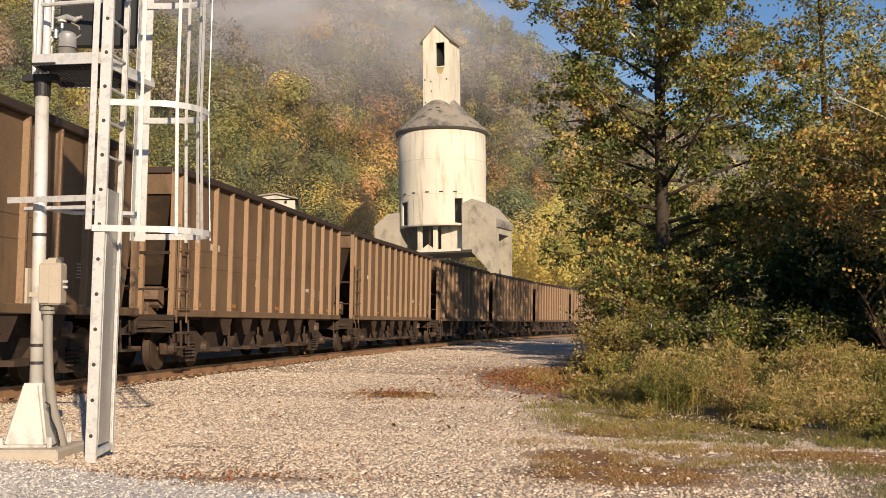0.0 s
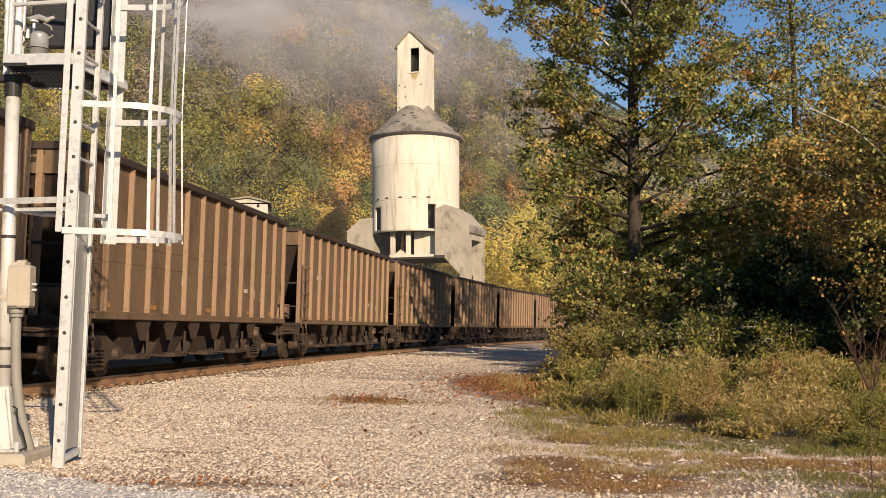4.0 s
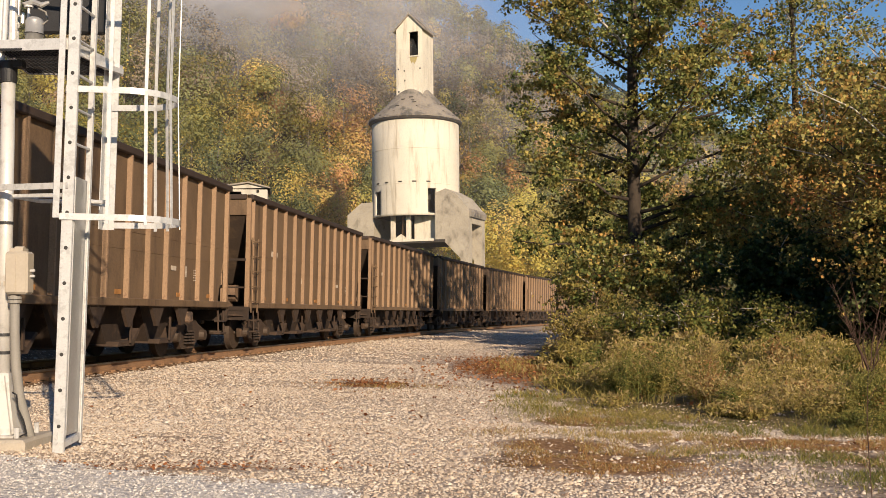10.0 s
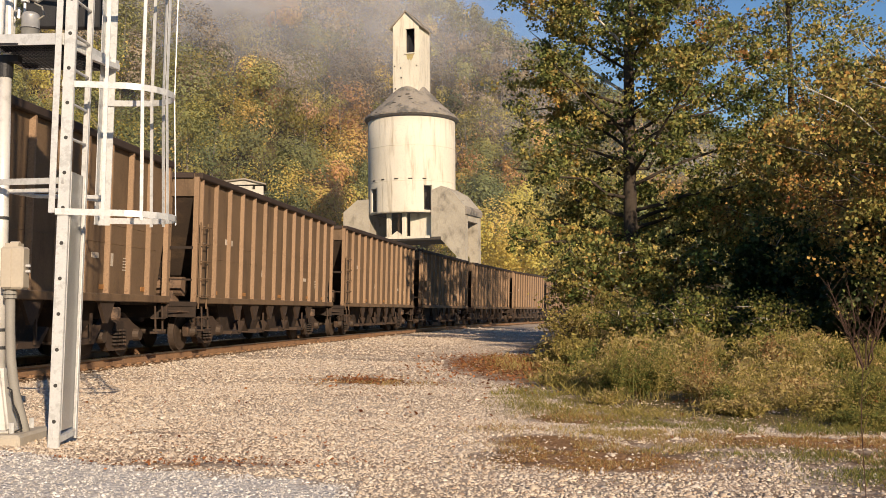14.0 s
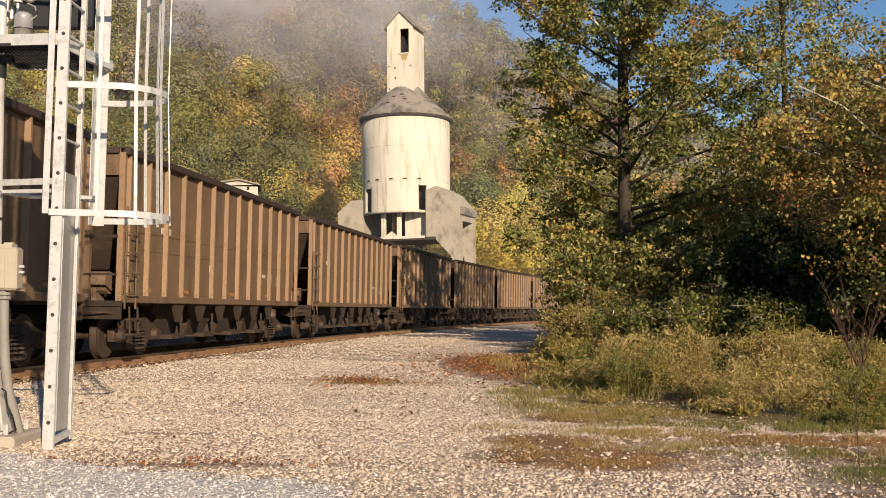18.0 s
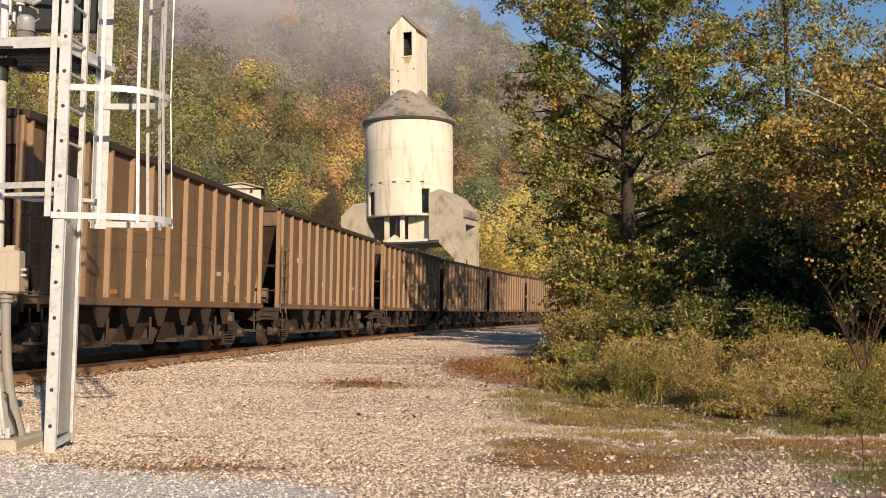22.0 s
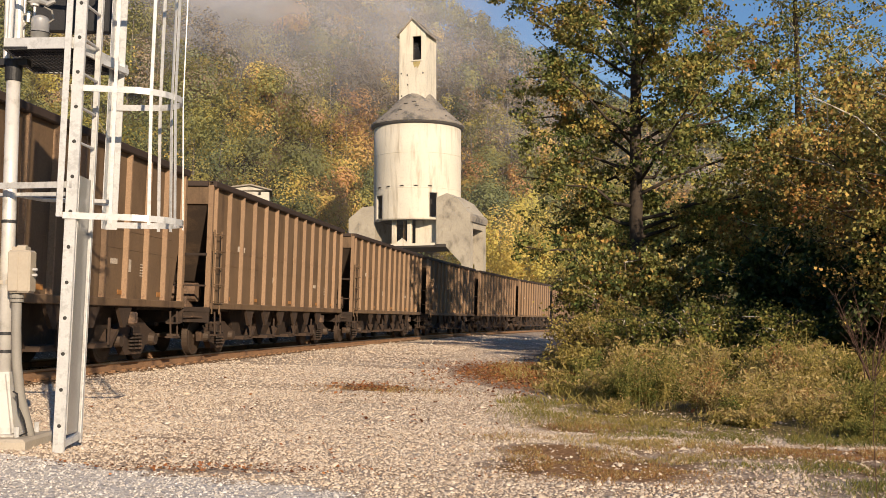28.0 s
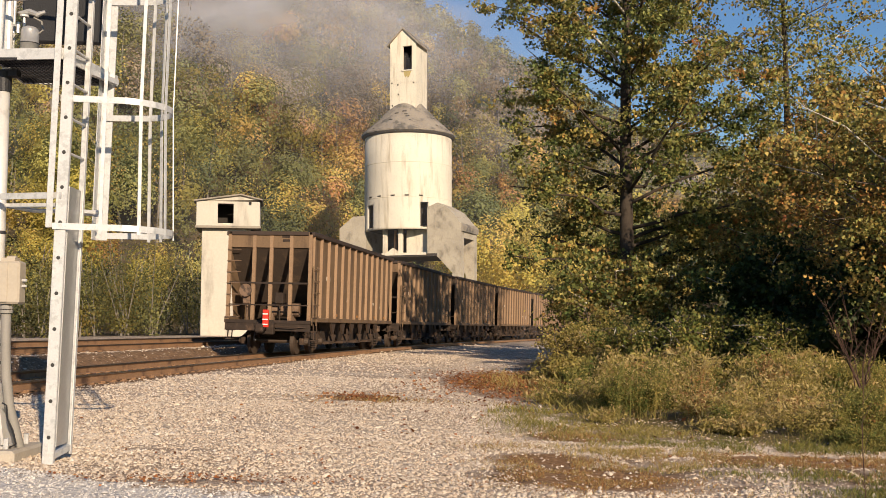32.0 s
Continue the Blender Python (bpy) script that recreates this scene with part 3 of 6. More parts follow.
def build_tower():
    t = tagged(new("coaling_tower"), "tall weathered cream concrete coaling tower with round silo and gabled headhouse", "coaling tower")
    t.matrix_basis = TOWER
    R, Z0, Z1 = 4.42, 11.2, 20.7
    # silo wall with thickness; the door holes are left open
    holes = [(-math.pi / 2 - 0.65, 0.11, 11.4, 13.7), (-math.pi / 2 + 0.767, 0.1, 11.4, 13.85)]
    n = 96
    zs = [Z0, 11.4, 13.7, 13.85, 15.0, 17.6, Z1]
    bm = bmesh.new()

    def open_at(k, za, zb):
        am = 2 * math.pi * (k + 0.5) / n
        for c, w, z0, z1 in holes:
            d = (am - c + math.pi) % (2 * math.pi) - math.pi
            if abs(d) < w and za >= z0 - 0.01 and zb <= z1 + 0.01:
                return True
        return False
    vs = {}

    def vert(k, r, z):
        key = (k % n, round(r, 3), round(z, 3))
        if key not in vs:
            a = 2 * math.pi * (k % n) / n
            vs[key] = bm.verts.new((r * math.cos(a), r * math.sin(a), z))
        return vs[key]
    for za, zb in zip(zs, zs[1:]):
        for k in range(n):
            if open_at(k, za, zb):
                for kk, other in ((k, k - 1), (k + 1, k + 1)):
                    if not open_at(other % n, za, zb):
                        bm.faces.new((vert(kk, R, za), vert(kk, R, zb), vert(kk, R - 0.4, zb), vert(kk, R - 0.4, za)))
                continue
            bm.faces.new((vert(k, R, za), vert(k + 1, R, za), vert(k + 1, R, zb), vert(k, R, zb)))
            bm.faces.new((vert(k, R - 0.4, za), vert(k, R - 0.4, zb), vert(k + 1, R - 0.4, zb), vert(k + 1, R - 0.4, za)))
    for k in range(n):
        bm.faces.new((vert(k, R, Z0), vert(k, R - 0.4, Z0), vert(k + 1, R - 0.4, Z0), vert(k + 1, R, Z0)))
        bm.faces.new((vert(k, R, Z1), vert(k + 1, R, Z1), vert(k + 1, R - 0.4, Z1), vert(k, R - 0.4, Z1)))
    silo = part("silo", bm, CONCRETE, t, "round cream concrete silo with streaked walls", True)
    # pour joint rings
    for z in (14.3, 17.75):
        bm = lathe(bmesh.new(), [(R, z), (R + 0.025, z + 0.015), (R + 0.025, z + 0.05), (R, z + 0.065)], 96)
        part("pour_joint", bm, CONCRETE, silo)
    for a in (-125, -108, -88, -70, -52):
        c, s = math.cos(radians(a)), math.sin(radians(a))
        bm = box(bmesh.new(), -0.2, 0.2, -0.04, 0.04, 0, 0.12)
        p = part("wall_bracket", bm, NEARBLACK, silo)
        p.matrix_basis = pose(R * c, R * s, 14.42, 0, 0, a + 90)
    # near-black floor and core, added to put shade behind the silo's door holes
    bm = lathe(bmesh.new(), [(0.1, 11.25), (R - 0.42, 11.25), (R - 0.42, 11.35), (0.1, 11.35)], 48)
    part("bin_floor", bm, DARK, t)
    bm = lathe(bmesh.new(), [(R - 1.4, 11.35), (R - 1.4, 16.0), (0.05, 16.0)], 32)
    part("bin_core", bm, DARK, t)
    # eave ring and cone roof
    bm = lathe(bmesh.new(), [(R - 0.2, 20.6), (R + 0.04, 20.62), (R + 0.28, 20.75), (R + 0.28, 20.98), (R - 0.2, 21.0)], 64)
    part("eave", bm, NEARBLACK, t, "near-black eave ring", True)
    bm = lathe(bmesh.new(), [(R + 0.36, 20.9), (R + 0.38, 21.02), (3.2, 22.45), (1.2, 24.5), (0.2, 24.6)], 20)
    roof = part("cone_roof", bm, ROOFCONC, t, "grey mossy concrete cone roof with broken patches")
    rng = random.Random(11)
    for k in range(34):
        a = radians(rng.uniform(-170, -10))
        rr = rng.uniform(2.2, 4.5)
        z = 21.0 + (4.76 - rr) / 1.56 * 1.45 if rr > 3.2 else 22.45 + (3.2 - rr) / 2 * 2.05
        bm = box(bmesh.new(), -rng.uniform(0.05, 0.28), rng.uniform(0.05, 0.3), -rng.uniform(0.03, 0.09), 0.05, -0.04, rng.uniform(0.012, 0.04))
        p = part("loose_slab", bm, ROOFCONC if k % 3 else NEARBLACK, roof)
        p.matrix_basis = pose(rr * math.cos(a), rr * math.sin(a), z, 0, 0, math.degrees(a) + 90) @ pose(0, 0, 0, 42, 0, 0)
    # headhouse: walls with thickness, one tall opening, gable roof running to the back
    w, d, zb, ze, zr = 1.42, 1.5, 22.6, 30.35, 31.75
    head = tagged(new("headhouse"), "", "")
    head.parent = t
    bm = bmesh.new()
    wz0, wz1, wx0, wx1 = 27.55, 30.0, -0.02, 0.95
    front = [(-w, zb), (w, zb), (w, ze), (0, zr), (-w, ze)]
    y0, y1 = -d, -d + 0.25
    # the front wall round its opening
    box(bm, -w, wx0, y0, y1, zb, ze)
    box(bm, wx1, w, y0, y1, zb, ze)
    box(bm, wx0, wx1, y0, y1, zb, wz0)
    box(bm, wx0, wx1, y0, y1, wz1, ze)
    prism(bm, [(-w, ze), (w, ze), (0, zr)], "y", y0, y1)
    prism(bm, front, "y", d - 0.25, d)
    box(bm, -w, -w + 0.25, y1, d - 0.25, zb, ze)
    box(bm, w - 0.25, w, y1, d - 0.25, zb, ze)
    house = part("headhouse", bm, CONCRETE, t, "gabled cream concrete headhouse")
    bpy.data.objects.remove(head)
    # near-black wall added inside, as the shade behind the headhouse opening
    bm = box(bmesh.new(), -w + 0.26, w - 0.26, -0.2, 0.2, zb, ze)
    part("inner_wall", bm, DARK, house)
    for sx in (-1, 1):
        bm = prism(bmesh.new(), [(0, zr), (0, zr + 0.16), (sx * (w + 0.28), ze - 0.12), (sx * (w + 0.28), ze - 0.3)], "y", -d - 0.18, d + 0.18)
        part("roof_slab", bm, ROOFCONC, house, "thin overhanging roof slab")
    bm = box(bmesh.new(), wx0 - 0.08, wx1 + 0.08, y0 - 0.09, y0, wz0 - 0.12, wz0)
    part("sill", bm, CONCRETE, house)
    bm = prism(bmesh.new(), [(0.25, 26.75), (0.4, 26.95), (0.55, 26.7), (0.75, 27.0), (0.88, 27.4), (0.05, 27.4), (0.12, 27.05)], "y", y0 - 0.012, y0)
    stain = material("yellow_lichen_stain", (0.4, 0.32, 0.13), 0.9, vary=0.4, scale=6, fine=30)
    part("lichen_patch", bm, stain, house, "yellow lichen below the opening")
    for zz in (24.9, 26.3):
        bm = box(bmesh.new(), -w - 0.012, w + 0.012, -d - 0.012, d + 0.012, zz, zz + 0.04)
        part("pour_joint", bm, CONCRETE, house)
    # solid blocks; the shade in the tie holes is their near-black colour
    for x, z in ((-1.15, 23.9), (-0.55, 26.0), (-0.5, 25.0), (1.15, 26.1), (-1.2, 26.2)):
        bm = box(bmesh.new(), x - 0.06, x + 0.06, y0 - 0.03, y0 + 0.02, z, z + 0.16)
        part("tie_hole", bm, DARK, house)
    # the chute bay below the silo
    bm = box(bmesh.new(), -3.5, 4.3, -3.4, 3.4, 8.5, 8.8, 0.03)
    part("underside_slab", bm, NEARBLACK, t, "near-black slab under the chute bay")
    # near-black sheet added as the shade at the back of the chute bay
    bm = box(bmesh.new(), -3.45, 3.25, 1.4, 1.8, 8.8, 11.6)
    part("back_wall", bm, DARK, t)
    for x in (-1.15, 0.5):
        bm = box(bmesh.new(), x - 0.2, x + 0.2, -3.38, -2.95, 8.8, 11.3, 0.03)
        part("post", bm, CONCRETE, t, "cream concrete post")
    bm = prism(bmesh.new(), [(-0.94, 8.8), (0.29, 8.8), (0.29, 9.05), (-0.3, 9.45), (-0.94, 9.0)], "y", -3.28, -3.05)
    part("chute_lip", bm, CONCRETE, t)
    part("bay_lip", box(bmesh.new(), -1.4, 3.25, -3.5, -3.41, 8.68, 8.92), CONCRETE, t, "cream concrete lip of the chute bay")
    bm = box(bmesh.new(), -0.5, -0.3, -2.5, -2.3, 8.8, 11.6)
    part("chute_pipe", bm, RUST, t, "rusty coal chute pipe")
    bm = prism(bmesh.new(), [(0.72, 11.6), (3.22, 11.6), (3.22, 8.8), (0.72, 8.8)], "y", -2.2, -1.9)
    part("chute_bay_wall", bm, CONCRETE, t, "stained concrete wall of the chute bay")
    # left leg
    bm = prism(bmesh.new(), [(-6.4, 0.5), (-3.5, 0.5), (-3.5, 12.8), (-4.9, 12.75), (-6.4, 11.6)], "y", -2.6, 2.6)
    part("leg", bm, OLDCONC, t, "stained grey concrete leg")
    # right leg: front and back frames with a slanting haunch, tied by a roof and a side wall with a tall opening
    shape = [(5.85, 0.5), (6.75, 0.5), (6.75, 11.6), (5.5, 13.1), (4.35, 13.75), (3.27, 13.35), (3.27, 8.7), (4.2, 8.6), (5.85, 6.9)]
    for y0, y1 in ((-3.15, -2.3), (0.8, 1.65)):
        part("leg", prism(bmesh.new(), shape, "y", y0, y1), OLDCONC, t, "stained grey concrete leg with slanting haunch")
    bm = prism(bmesh.new(), [(3.27, 13.35), (4.35, 13.75), (5.5, 13.1), (6.75, 11.6), (6.75, 11.1), (5.3, 12.6), (4.3, 13.2), (3.27, 12.9)], "y", -2.3, 0.8)
    part("leg_roof", bm, OLDCONC, t)
    part("bay_wall", box(bmesh.new(), 3.3, 3.6, -2.3, 0.8, 9.0, 12.9), OLDCONC, t)
    part("fascia", box(bmesh.new(), 6.3, 6.72, -2.3, 0.8, 10.3, 11.1), OLDCONC, t, "concrete fascia over a tall dark opening")
    bm = prism(bmesh.new(), [(6.76, 10.9), (6.9, 10.9), (6.95, 11.4), (6.76, 11.7)], "y", -3.1, 1.7)
    part("canopy", bm, ROOFCONC, t, "grey overhanging concrete canopy")
    for z in (10.2, 11.2, 12.2):
        bm = box(bmesh.new(), 3.3, 6.7, -3.163, -3.152, z, z + 0.05)
        part("board_mark", bm, OLDCONC, t)


build_tower()


def build_sand_house():
    """The slim white tower with a wider cabin, behind the tracks."""
    h = tagged(new("sand_tower"), "slim white concrete sand tower with a wider cabin on top", "tower")
    h.matrix_basis = pose(-11.72, 57.0, 0.9, 0, 0, 9)
    part("shaft", box(bmesh.new(), -1.38, 1.2, -1.2, 1.2, 0, 5.98, 0.02), WHITEWASH, h, "white-washed concrete shaft")
    part("cabin_floor", box(bmesh.new(), -1.72, 1.72, -1.6, 1.6, 5.98, 6.1), ROOFCONC, h, "grey overhanging floor slab")
    bm = bmesh.new()
    z0, z1 = 6.1, 7.42
    box(bm, -1.66, -0.55, -1.5, -1.35, z0, z1)
    box(bm, 0.28, 1.66, -1.5, -1.35, z0, z1)
    box(bm, -0.55, 0.28, -1.5, -1.35, z0, 6.24)
    box(bm, -0.55, 0.28, -1.5, -1.35, 7.3, z1)
    prism(bm, [(-1.66, z1), (1.66, z1 + 0.1), (0.65, z1 + 0.33)], "y", -1.5, -1.35)
    prism(bm, [(-1.66, z1), (1.66, z1 + 0.1), (0.65, z1 + 0.33)], "y", 1.35, 1.5)
    box(bm, -1.66, -1.5, -1.35, 1.5, z0, z1)
    box(bm, 1.5, 1.66, -1.35, 1.5, z0, z1)
    box(bm, -1.5, 1.5, 1.35, 1.5, z0, z1)
    cabin = part("cabin", bm, WHITEWASH, h, "white cabin with an open dark hatch")
    bm = prism(bmesh.new(), [(-1.8, z1 - 0.03), (0.65, z1 + 0.33), (1.8, z1 + 0.06), (1.8, z1 + 0.13), (0.65, z1 + 0.41), (-1.8, z1 + 0.05)], "y", -1.66, 1.66)
    part("roof", bm, ROOFCONC, h, "thin grey roof slab")
    # near-black wall added behind the hatch, as the cabin's inner shade
    part("inner_wall", box(bmesh.new(), -1.4, 1.4, 0.2, 0.3, z0, z1 - 0.02), DARK, h)
    part("lamp_stub", box(bmesh.new(), 1.1, 1.22, -1.62, -1.5, 7.28, 7.4), DARK, cabin)
    part("hatch_sill", box(bmesh.new(), -0.25, 0.1, -1.56, -1.5, 6.16, 6.23), CONCRETE, cabin)


build_sand_house()

# ---- coal train ----
PITCH = 15.2


def mirror_x(ob, parent=None):
    o = new(ob.name.split(".")[0], ob.data)
    o.parent = parent or ob.parent
    o.matrix_basis = pose(0, 0, 0, 0, 0, 180) @ ob.matrix_basis
    return o


def build_car():
    """A four-bay coal hopper; x runs along the track, the origin lies between the rails at their top."""
    car = tagged(new("hopper_car"), "weathered brown steel coal hopper car with tan side ribs", "railway car", "cars of the coal train")
    L, W, ZS, ZT = 6.7, 1.55, 1.1, 4.16           # half length, half width, sill and top
    # side sheets, one on each side
    bm = bmesh.new()
    prism(bm, [(-L + 0.6, ZS + 0.15), (L - 0.6, ZS + 0.15), (L - 0.06, ZS + 1.95), (L - 0.02, ZT - 0.1), (-L + 0.02, ZT - 0.1), (-L + 0.06, ZS + 1.95)], "y", -W + 0.12, -W + 0.15)
    side = part("side_sheet", bm, BROWN, car, "dusty brown side sheet")
    mirror_x(side)
    bm = bmesh.new()
    for z in (2.55, 2.2):
        box(bm, -L + 0.62, L - 0.62, -W + 0.112, -W + 0.121, z, z + 0.012)
    mirror_x(part("weld_seam", bm, BROWN, car))
    # top chord and side sill
    bm = box(bmesh.new(), -L, L, -W, -W + 0.2, ZT - 0.15, ZT, 0.02)
    mirror_x(part("top_chord", bm, CHORD, car, "dark brown top chord"))
    bm = bmesh.new()
    box(bm, -L, L, -W + 0.02, -W + 0.16, ZS + 0.02, ZS + 0.17, 0.015)
    mirror_x(part("side_sill", bm, BROWN, car, "brown side sill"))
    # ribs: hat sections with rivets, on both sides
    bm = prism(bmesh.new(), [(-0.048, 0.0), (-0.026, -0.095), (0.026, -0.095), (0.048, 0.0)], "z", ZS + 0.15, ZT - 0.13)
    for k in range(7):
        z = ZS + 0.35 + k * 0.37
        rod(bm, (0, -0.095, z), (0, -0.103, z), 0.014, n=5)
    rib = part("rib", bm, RIBPAINT, car)
    n = 14
    for k in range(n):
        x = -L + 0.2 + (2 * L - 0.4) * k / (n - 1)
        for sy in (1, -1):
            o = rib if (k == 0 and sy == 1) else again(rib)
            o.matrix_basis = pose(x, -W + 0.12, 0) if sy == 1 else pose(0, 0, 0, 0, 0, 180) @ pose(x, -W + 0.12, 0)
    # stencils and reflector tape on the sides
    bm = box(bmesh.new(), -0.14, 0.14, -W + 0.108, -W + 0.117, ZS + 0.24, ZS + 0.33)
    tape = part("reflector_tape", bm, ORANGE, car, "faded orange reflector tape")
    for k, x in enumerate((-5.3, -3.1, 0.2, 3.4, 5.4)):
        o = tape if k == 0 else again(tape)
        o.matrix_basis = pose(x, 0, 0)
        mirror_x(o)
    for x, z, w, h in ((3.05, 1.9, 0.3, 0.1), (3.75, 1.78, 0.2, 0.24), (-1.45, 1.9, 0.24, 0.18), (-4.4, 2.6, 0.55, 0.14)):
        mirror_x(part("stencil_mark", box(bmesh.new(), x - w / 2, x + w / 2, -W + 0.109, -W + 0.118, z, z + h), STENCIL, car, "faded pale stencil mark"))
    bm = bmesh.new()
    for k in range(5):
        box(bm, 4.32, 4.5 + 0.05 * (k % 2), -W + 0.109, -W + 0.118, 1.72 + k * 0.055, 1.738 + k * 0.055)
    block = part("stencil_block", bm, STENCIL, car, "block of small faded stencil lines")
    block["kind"] = "stuff"
    mirror_x(block)["kind"] = "stuff"
    # ends: upper sheet, posts, inclined sheet, platform
    bm = bmesh.new()
    box(bm, -L, -L + 0.05, -W + 0.1, W - 0.1, ZT - 0.55, ZT - 0.02)
    mirror_x(part("end_chord", box(bmesh.new(), -L - 0.06, -L + 0.1, -W + 0.2, W - 0.2, ZT - 0.13, ZT, 0.01), CHORD, car))
    mirror_x(part("end_sheet", bm, BROWN, car, "brown upper end sheet"))
    bm = prism(bmesh.new(), [(-L + 0.05, ZT - 0.55), (-L + 0.09, ZT - 0.55), (-L + 2.15, ZS + 0.1), (-L + 2.1, ZS + 0.1)], "y", -W + 0.15, W - 0.15)
    mirror_x(part("slope_sheet", bm, COALED, car, "coal-darkened sloping end sheet"))
    bm = prism(bmesh.new(), [(-0.045, 0.06), (-0.045, -0.06), (0.045, -0.06), (0.045, 0.06)], "z", ZS, ZT - 0.1)
    post = part("end_post", bm, RIBPAINT, car)
    for k, y in enumerate((-1.42, -0.75, -0.05, 0.55, 1.42)):
        for sx in (1, -1):
            o = post if (k == 0 and sx == 1) else again(post)
            m = pose(-L + 0.03, y, 0)
            o.matrix_basis = m if sx == 1 else pose(0, 0, 0, 0, 0, 180) @ m
    bm = bmesh.new()
    box(bm, -L - 0.02, -L + 2.0, -W + 0.3, W - 0.3, ZS - 0.04, ZS + 0.03)
    box(bm, -L - 0.06, -L - 0.01, -W + 0.04, W - 0.04, ZS - 0.05, ZS + 0.06)
    mirror_x(part("end_platform", bm, GRIME, car, "grimy end platform"))
    # grab irons and a ladder at each corner, brake gear on the platform
    bm = bmesh.new()
    for k in range(7):
        z = ZS + 0.15 + k * 0.38
        rod(bm, (-L - 0.09, 1.0, z), (-L - 0.09, 1.46, z), 0.014, n=6)
        for y in (1.0, 1.46):
            rod(bm, (-L - 0.09, y, z), (-L, y, z), 0.012, n=5)
    irons = part("corner_ladder", bm, DUST, car, "rusty rungs at the car corner")
    irons["kind"] = "stuff"
    mirror_x(irons)["kind"] = "stuff"
    bm = bmesh.new()
    for k in range(5):
        z = ZS + 0.2 + k * 0.4
        rod(bm, (-L + 0.02, -W - 0.07, z), (-L + 0.55, -W - 0.07, z), 0.015, n=6)
        for x in (-L + 0.04, -L + 0.53):
            rod(bm, (x, -W - 0.07, z), (x, -W + 0.08, z), 0.012, n=5)
    box(bm, -L + 0.53, -L + 0.56, -W - 0.0, -W + 0.03, ZS - 0.1, ZS + 1.9)
    box(bm, -L + 0.02, -L + 0.05, -W - 0.0, -W + 0.03, ZS - 0.1, ZS + 1.9)
    mirror_x(part("side_ladder", bm, BROWN, car, "rusty corner ladder"))
    bm = rod(bmesh.new(), (-L + 0.75, -0.9, ZS + 0.42), (-L + 0.75, 0.25, ZS + 0.42), 0.23, n=14)
    box(bm, -L + 0.55, -L + 0.95, -0.7, -0.6, ZS, ZS + 0.3)
    box(bm, -L + 0.55, -L + 0.95, 0.0, 0.1, ZS, ZS + 0.3)
    mirror_x(part("air_reservoir", bm, DUST, car, "grimy round air reservoir"))
    bm = bmesh.new()
    box(bm, -L + 0.1, -L + 0.4, 0.65, 0.95, ZS + 0.6, ZS + 1.2, 0.03)
    rod(bm, (-L + 0.12, 0.8, ZS + 1.05), (-L - 0.02, 0.8, ZS + 1.05), 0.05, n=8)
    rod(bm, (-L - 0.02, 0.8, ZS + 1.05), (-L - 0.05, 0.8, ZS + 1.05), 0.22, n=14)
    rod(bm, (-L + 0.2, 0.8, ZS), (-L + 0.2, 0.8, ZS + 0.6), 0.03, n=6)
    part("hand_brake", bm, DUST, car, "hand brake wheel and gear box")
    bm = box(bmesh.new(), -L + 0.2, -L + 0.5, -0.45, -0.15, ZS + 0.62, ZS + 1.0, 0.03)
    rod(bm, (-L + 0.35, -0.3, ZS), (-L + 0.35, -0.3, ZS + 0.66), 0.03, n=6)
    part("brake_valve", bm, GRIME, car, "grimy brake valve on a short post")
    bm = bmesh.new()
    box(bm, -L - 0.03, -L - 0.008, -1.38, 1.38, ZS + 1.28, ZS + 1.34)
    box(bm, -L - 0.03, -L - 0.008, -1.38, 1.38, ZS + 0.55, ZS + 0.59)
    mirror_x(part("end_rail", bm, GRIME, car))
    for y, z, w in ((-0.62, 3.95, 0.42), (-0.62, 3.81, 0.36)):
        mirror_x(part("stencil_mark", box(bmesh.new(), -L - 0.012, -L - 0.002, y - w / 2, y + w / 2, z, z + 0.085), GRIME, car, "dark end stencil mark"))
    # centre sill, chutes between the trucks with inclined doors
    bm = box(bmesh.new(), -L - 0.1, L + 0.1, -0.17, 0.17, 0.75, 1.08)
    part("centre_sill", bm, GRIME, car)
    bm = bmesh.new()
    prism(bm, [(-0.95, 1.12), (0.95, 1.12), (0.42, 0.36), (-0.42, 0.36)], "y", -1.05, -0.2)
    prism(bm, [(-0.95, 1.12), (0.95, 1.12), (0.42, 0.36), (-0.42, 0.36)], "y", 0.2, 1.05)
    # the grime colour also stands in for the deep shade under the sill
    chute = part("hopper_chute", bm, GRIME, car, "dirty steel hopper chute, darkened for the shade under the car")
    bm = bmesh.new()
    for sy in (-1, 1):
        prism(bm, [(-0.46, 0.34), (0.3, 0.34), (0.62, 0.66), (0.54, 0.68), (0.26, 0.45), (-0.4, 0.43)], "y", sy * 0.75 - 0.55, sy * 0.75 + 0.55)
        box(bm, 0.05, 0.1, sy * 1.33 - 0.02, sy * 1.33 + 0.02, 0.4, 0.9)
    door = part("chute_door", bm, CAST, chute, "dusty hopper door")
    del door
    xs = (-3.15, -1.05, 1.05, 3.15)
    chute.location.x = xs[0]
    for x in xs[1:]:
        c = copy_thing(chute, pose(x, 0, 0))
        c.parent = car
    bm = prism(bmesh.new(), [(-0.34, 1.12), (0.34, 1.12), (0.05, 0.72), (-0.05, 0.72)], "y", -1.47, -1.4)
    gusset = part("sill_gusset", bm, CAST, car)
    for k in range(6):
        o = gusset if k == 0 else again(gusset)
        o.matrix_basis = pose(-3.6 + k * 1.44, 0, 0)
        mirror_x(o)
    # couplers
    bm = bmesh.new()
    box(bm, -L - 0.78, -L - 0.1, -0.08, 0.08, 0.8, 0.98, 0.02)
    box(bm, -L - 0.91, -L - 0.7, -0.14, 0.14, 0.74, 1.04, 0.04)
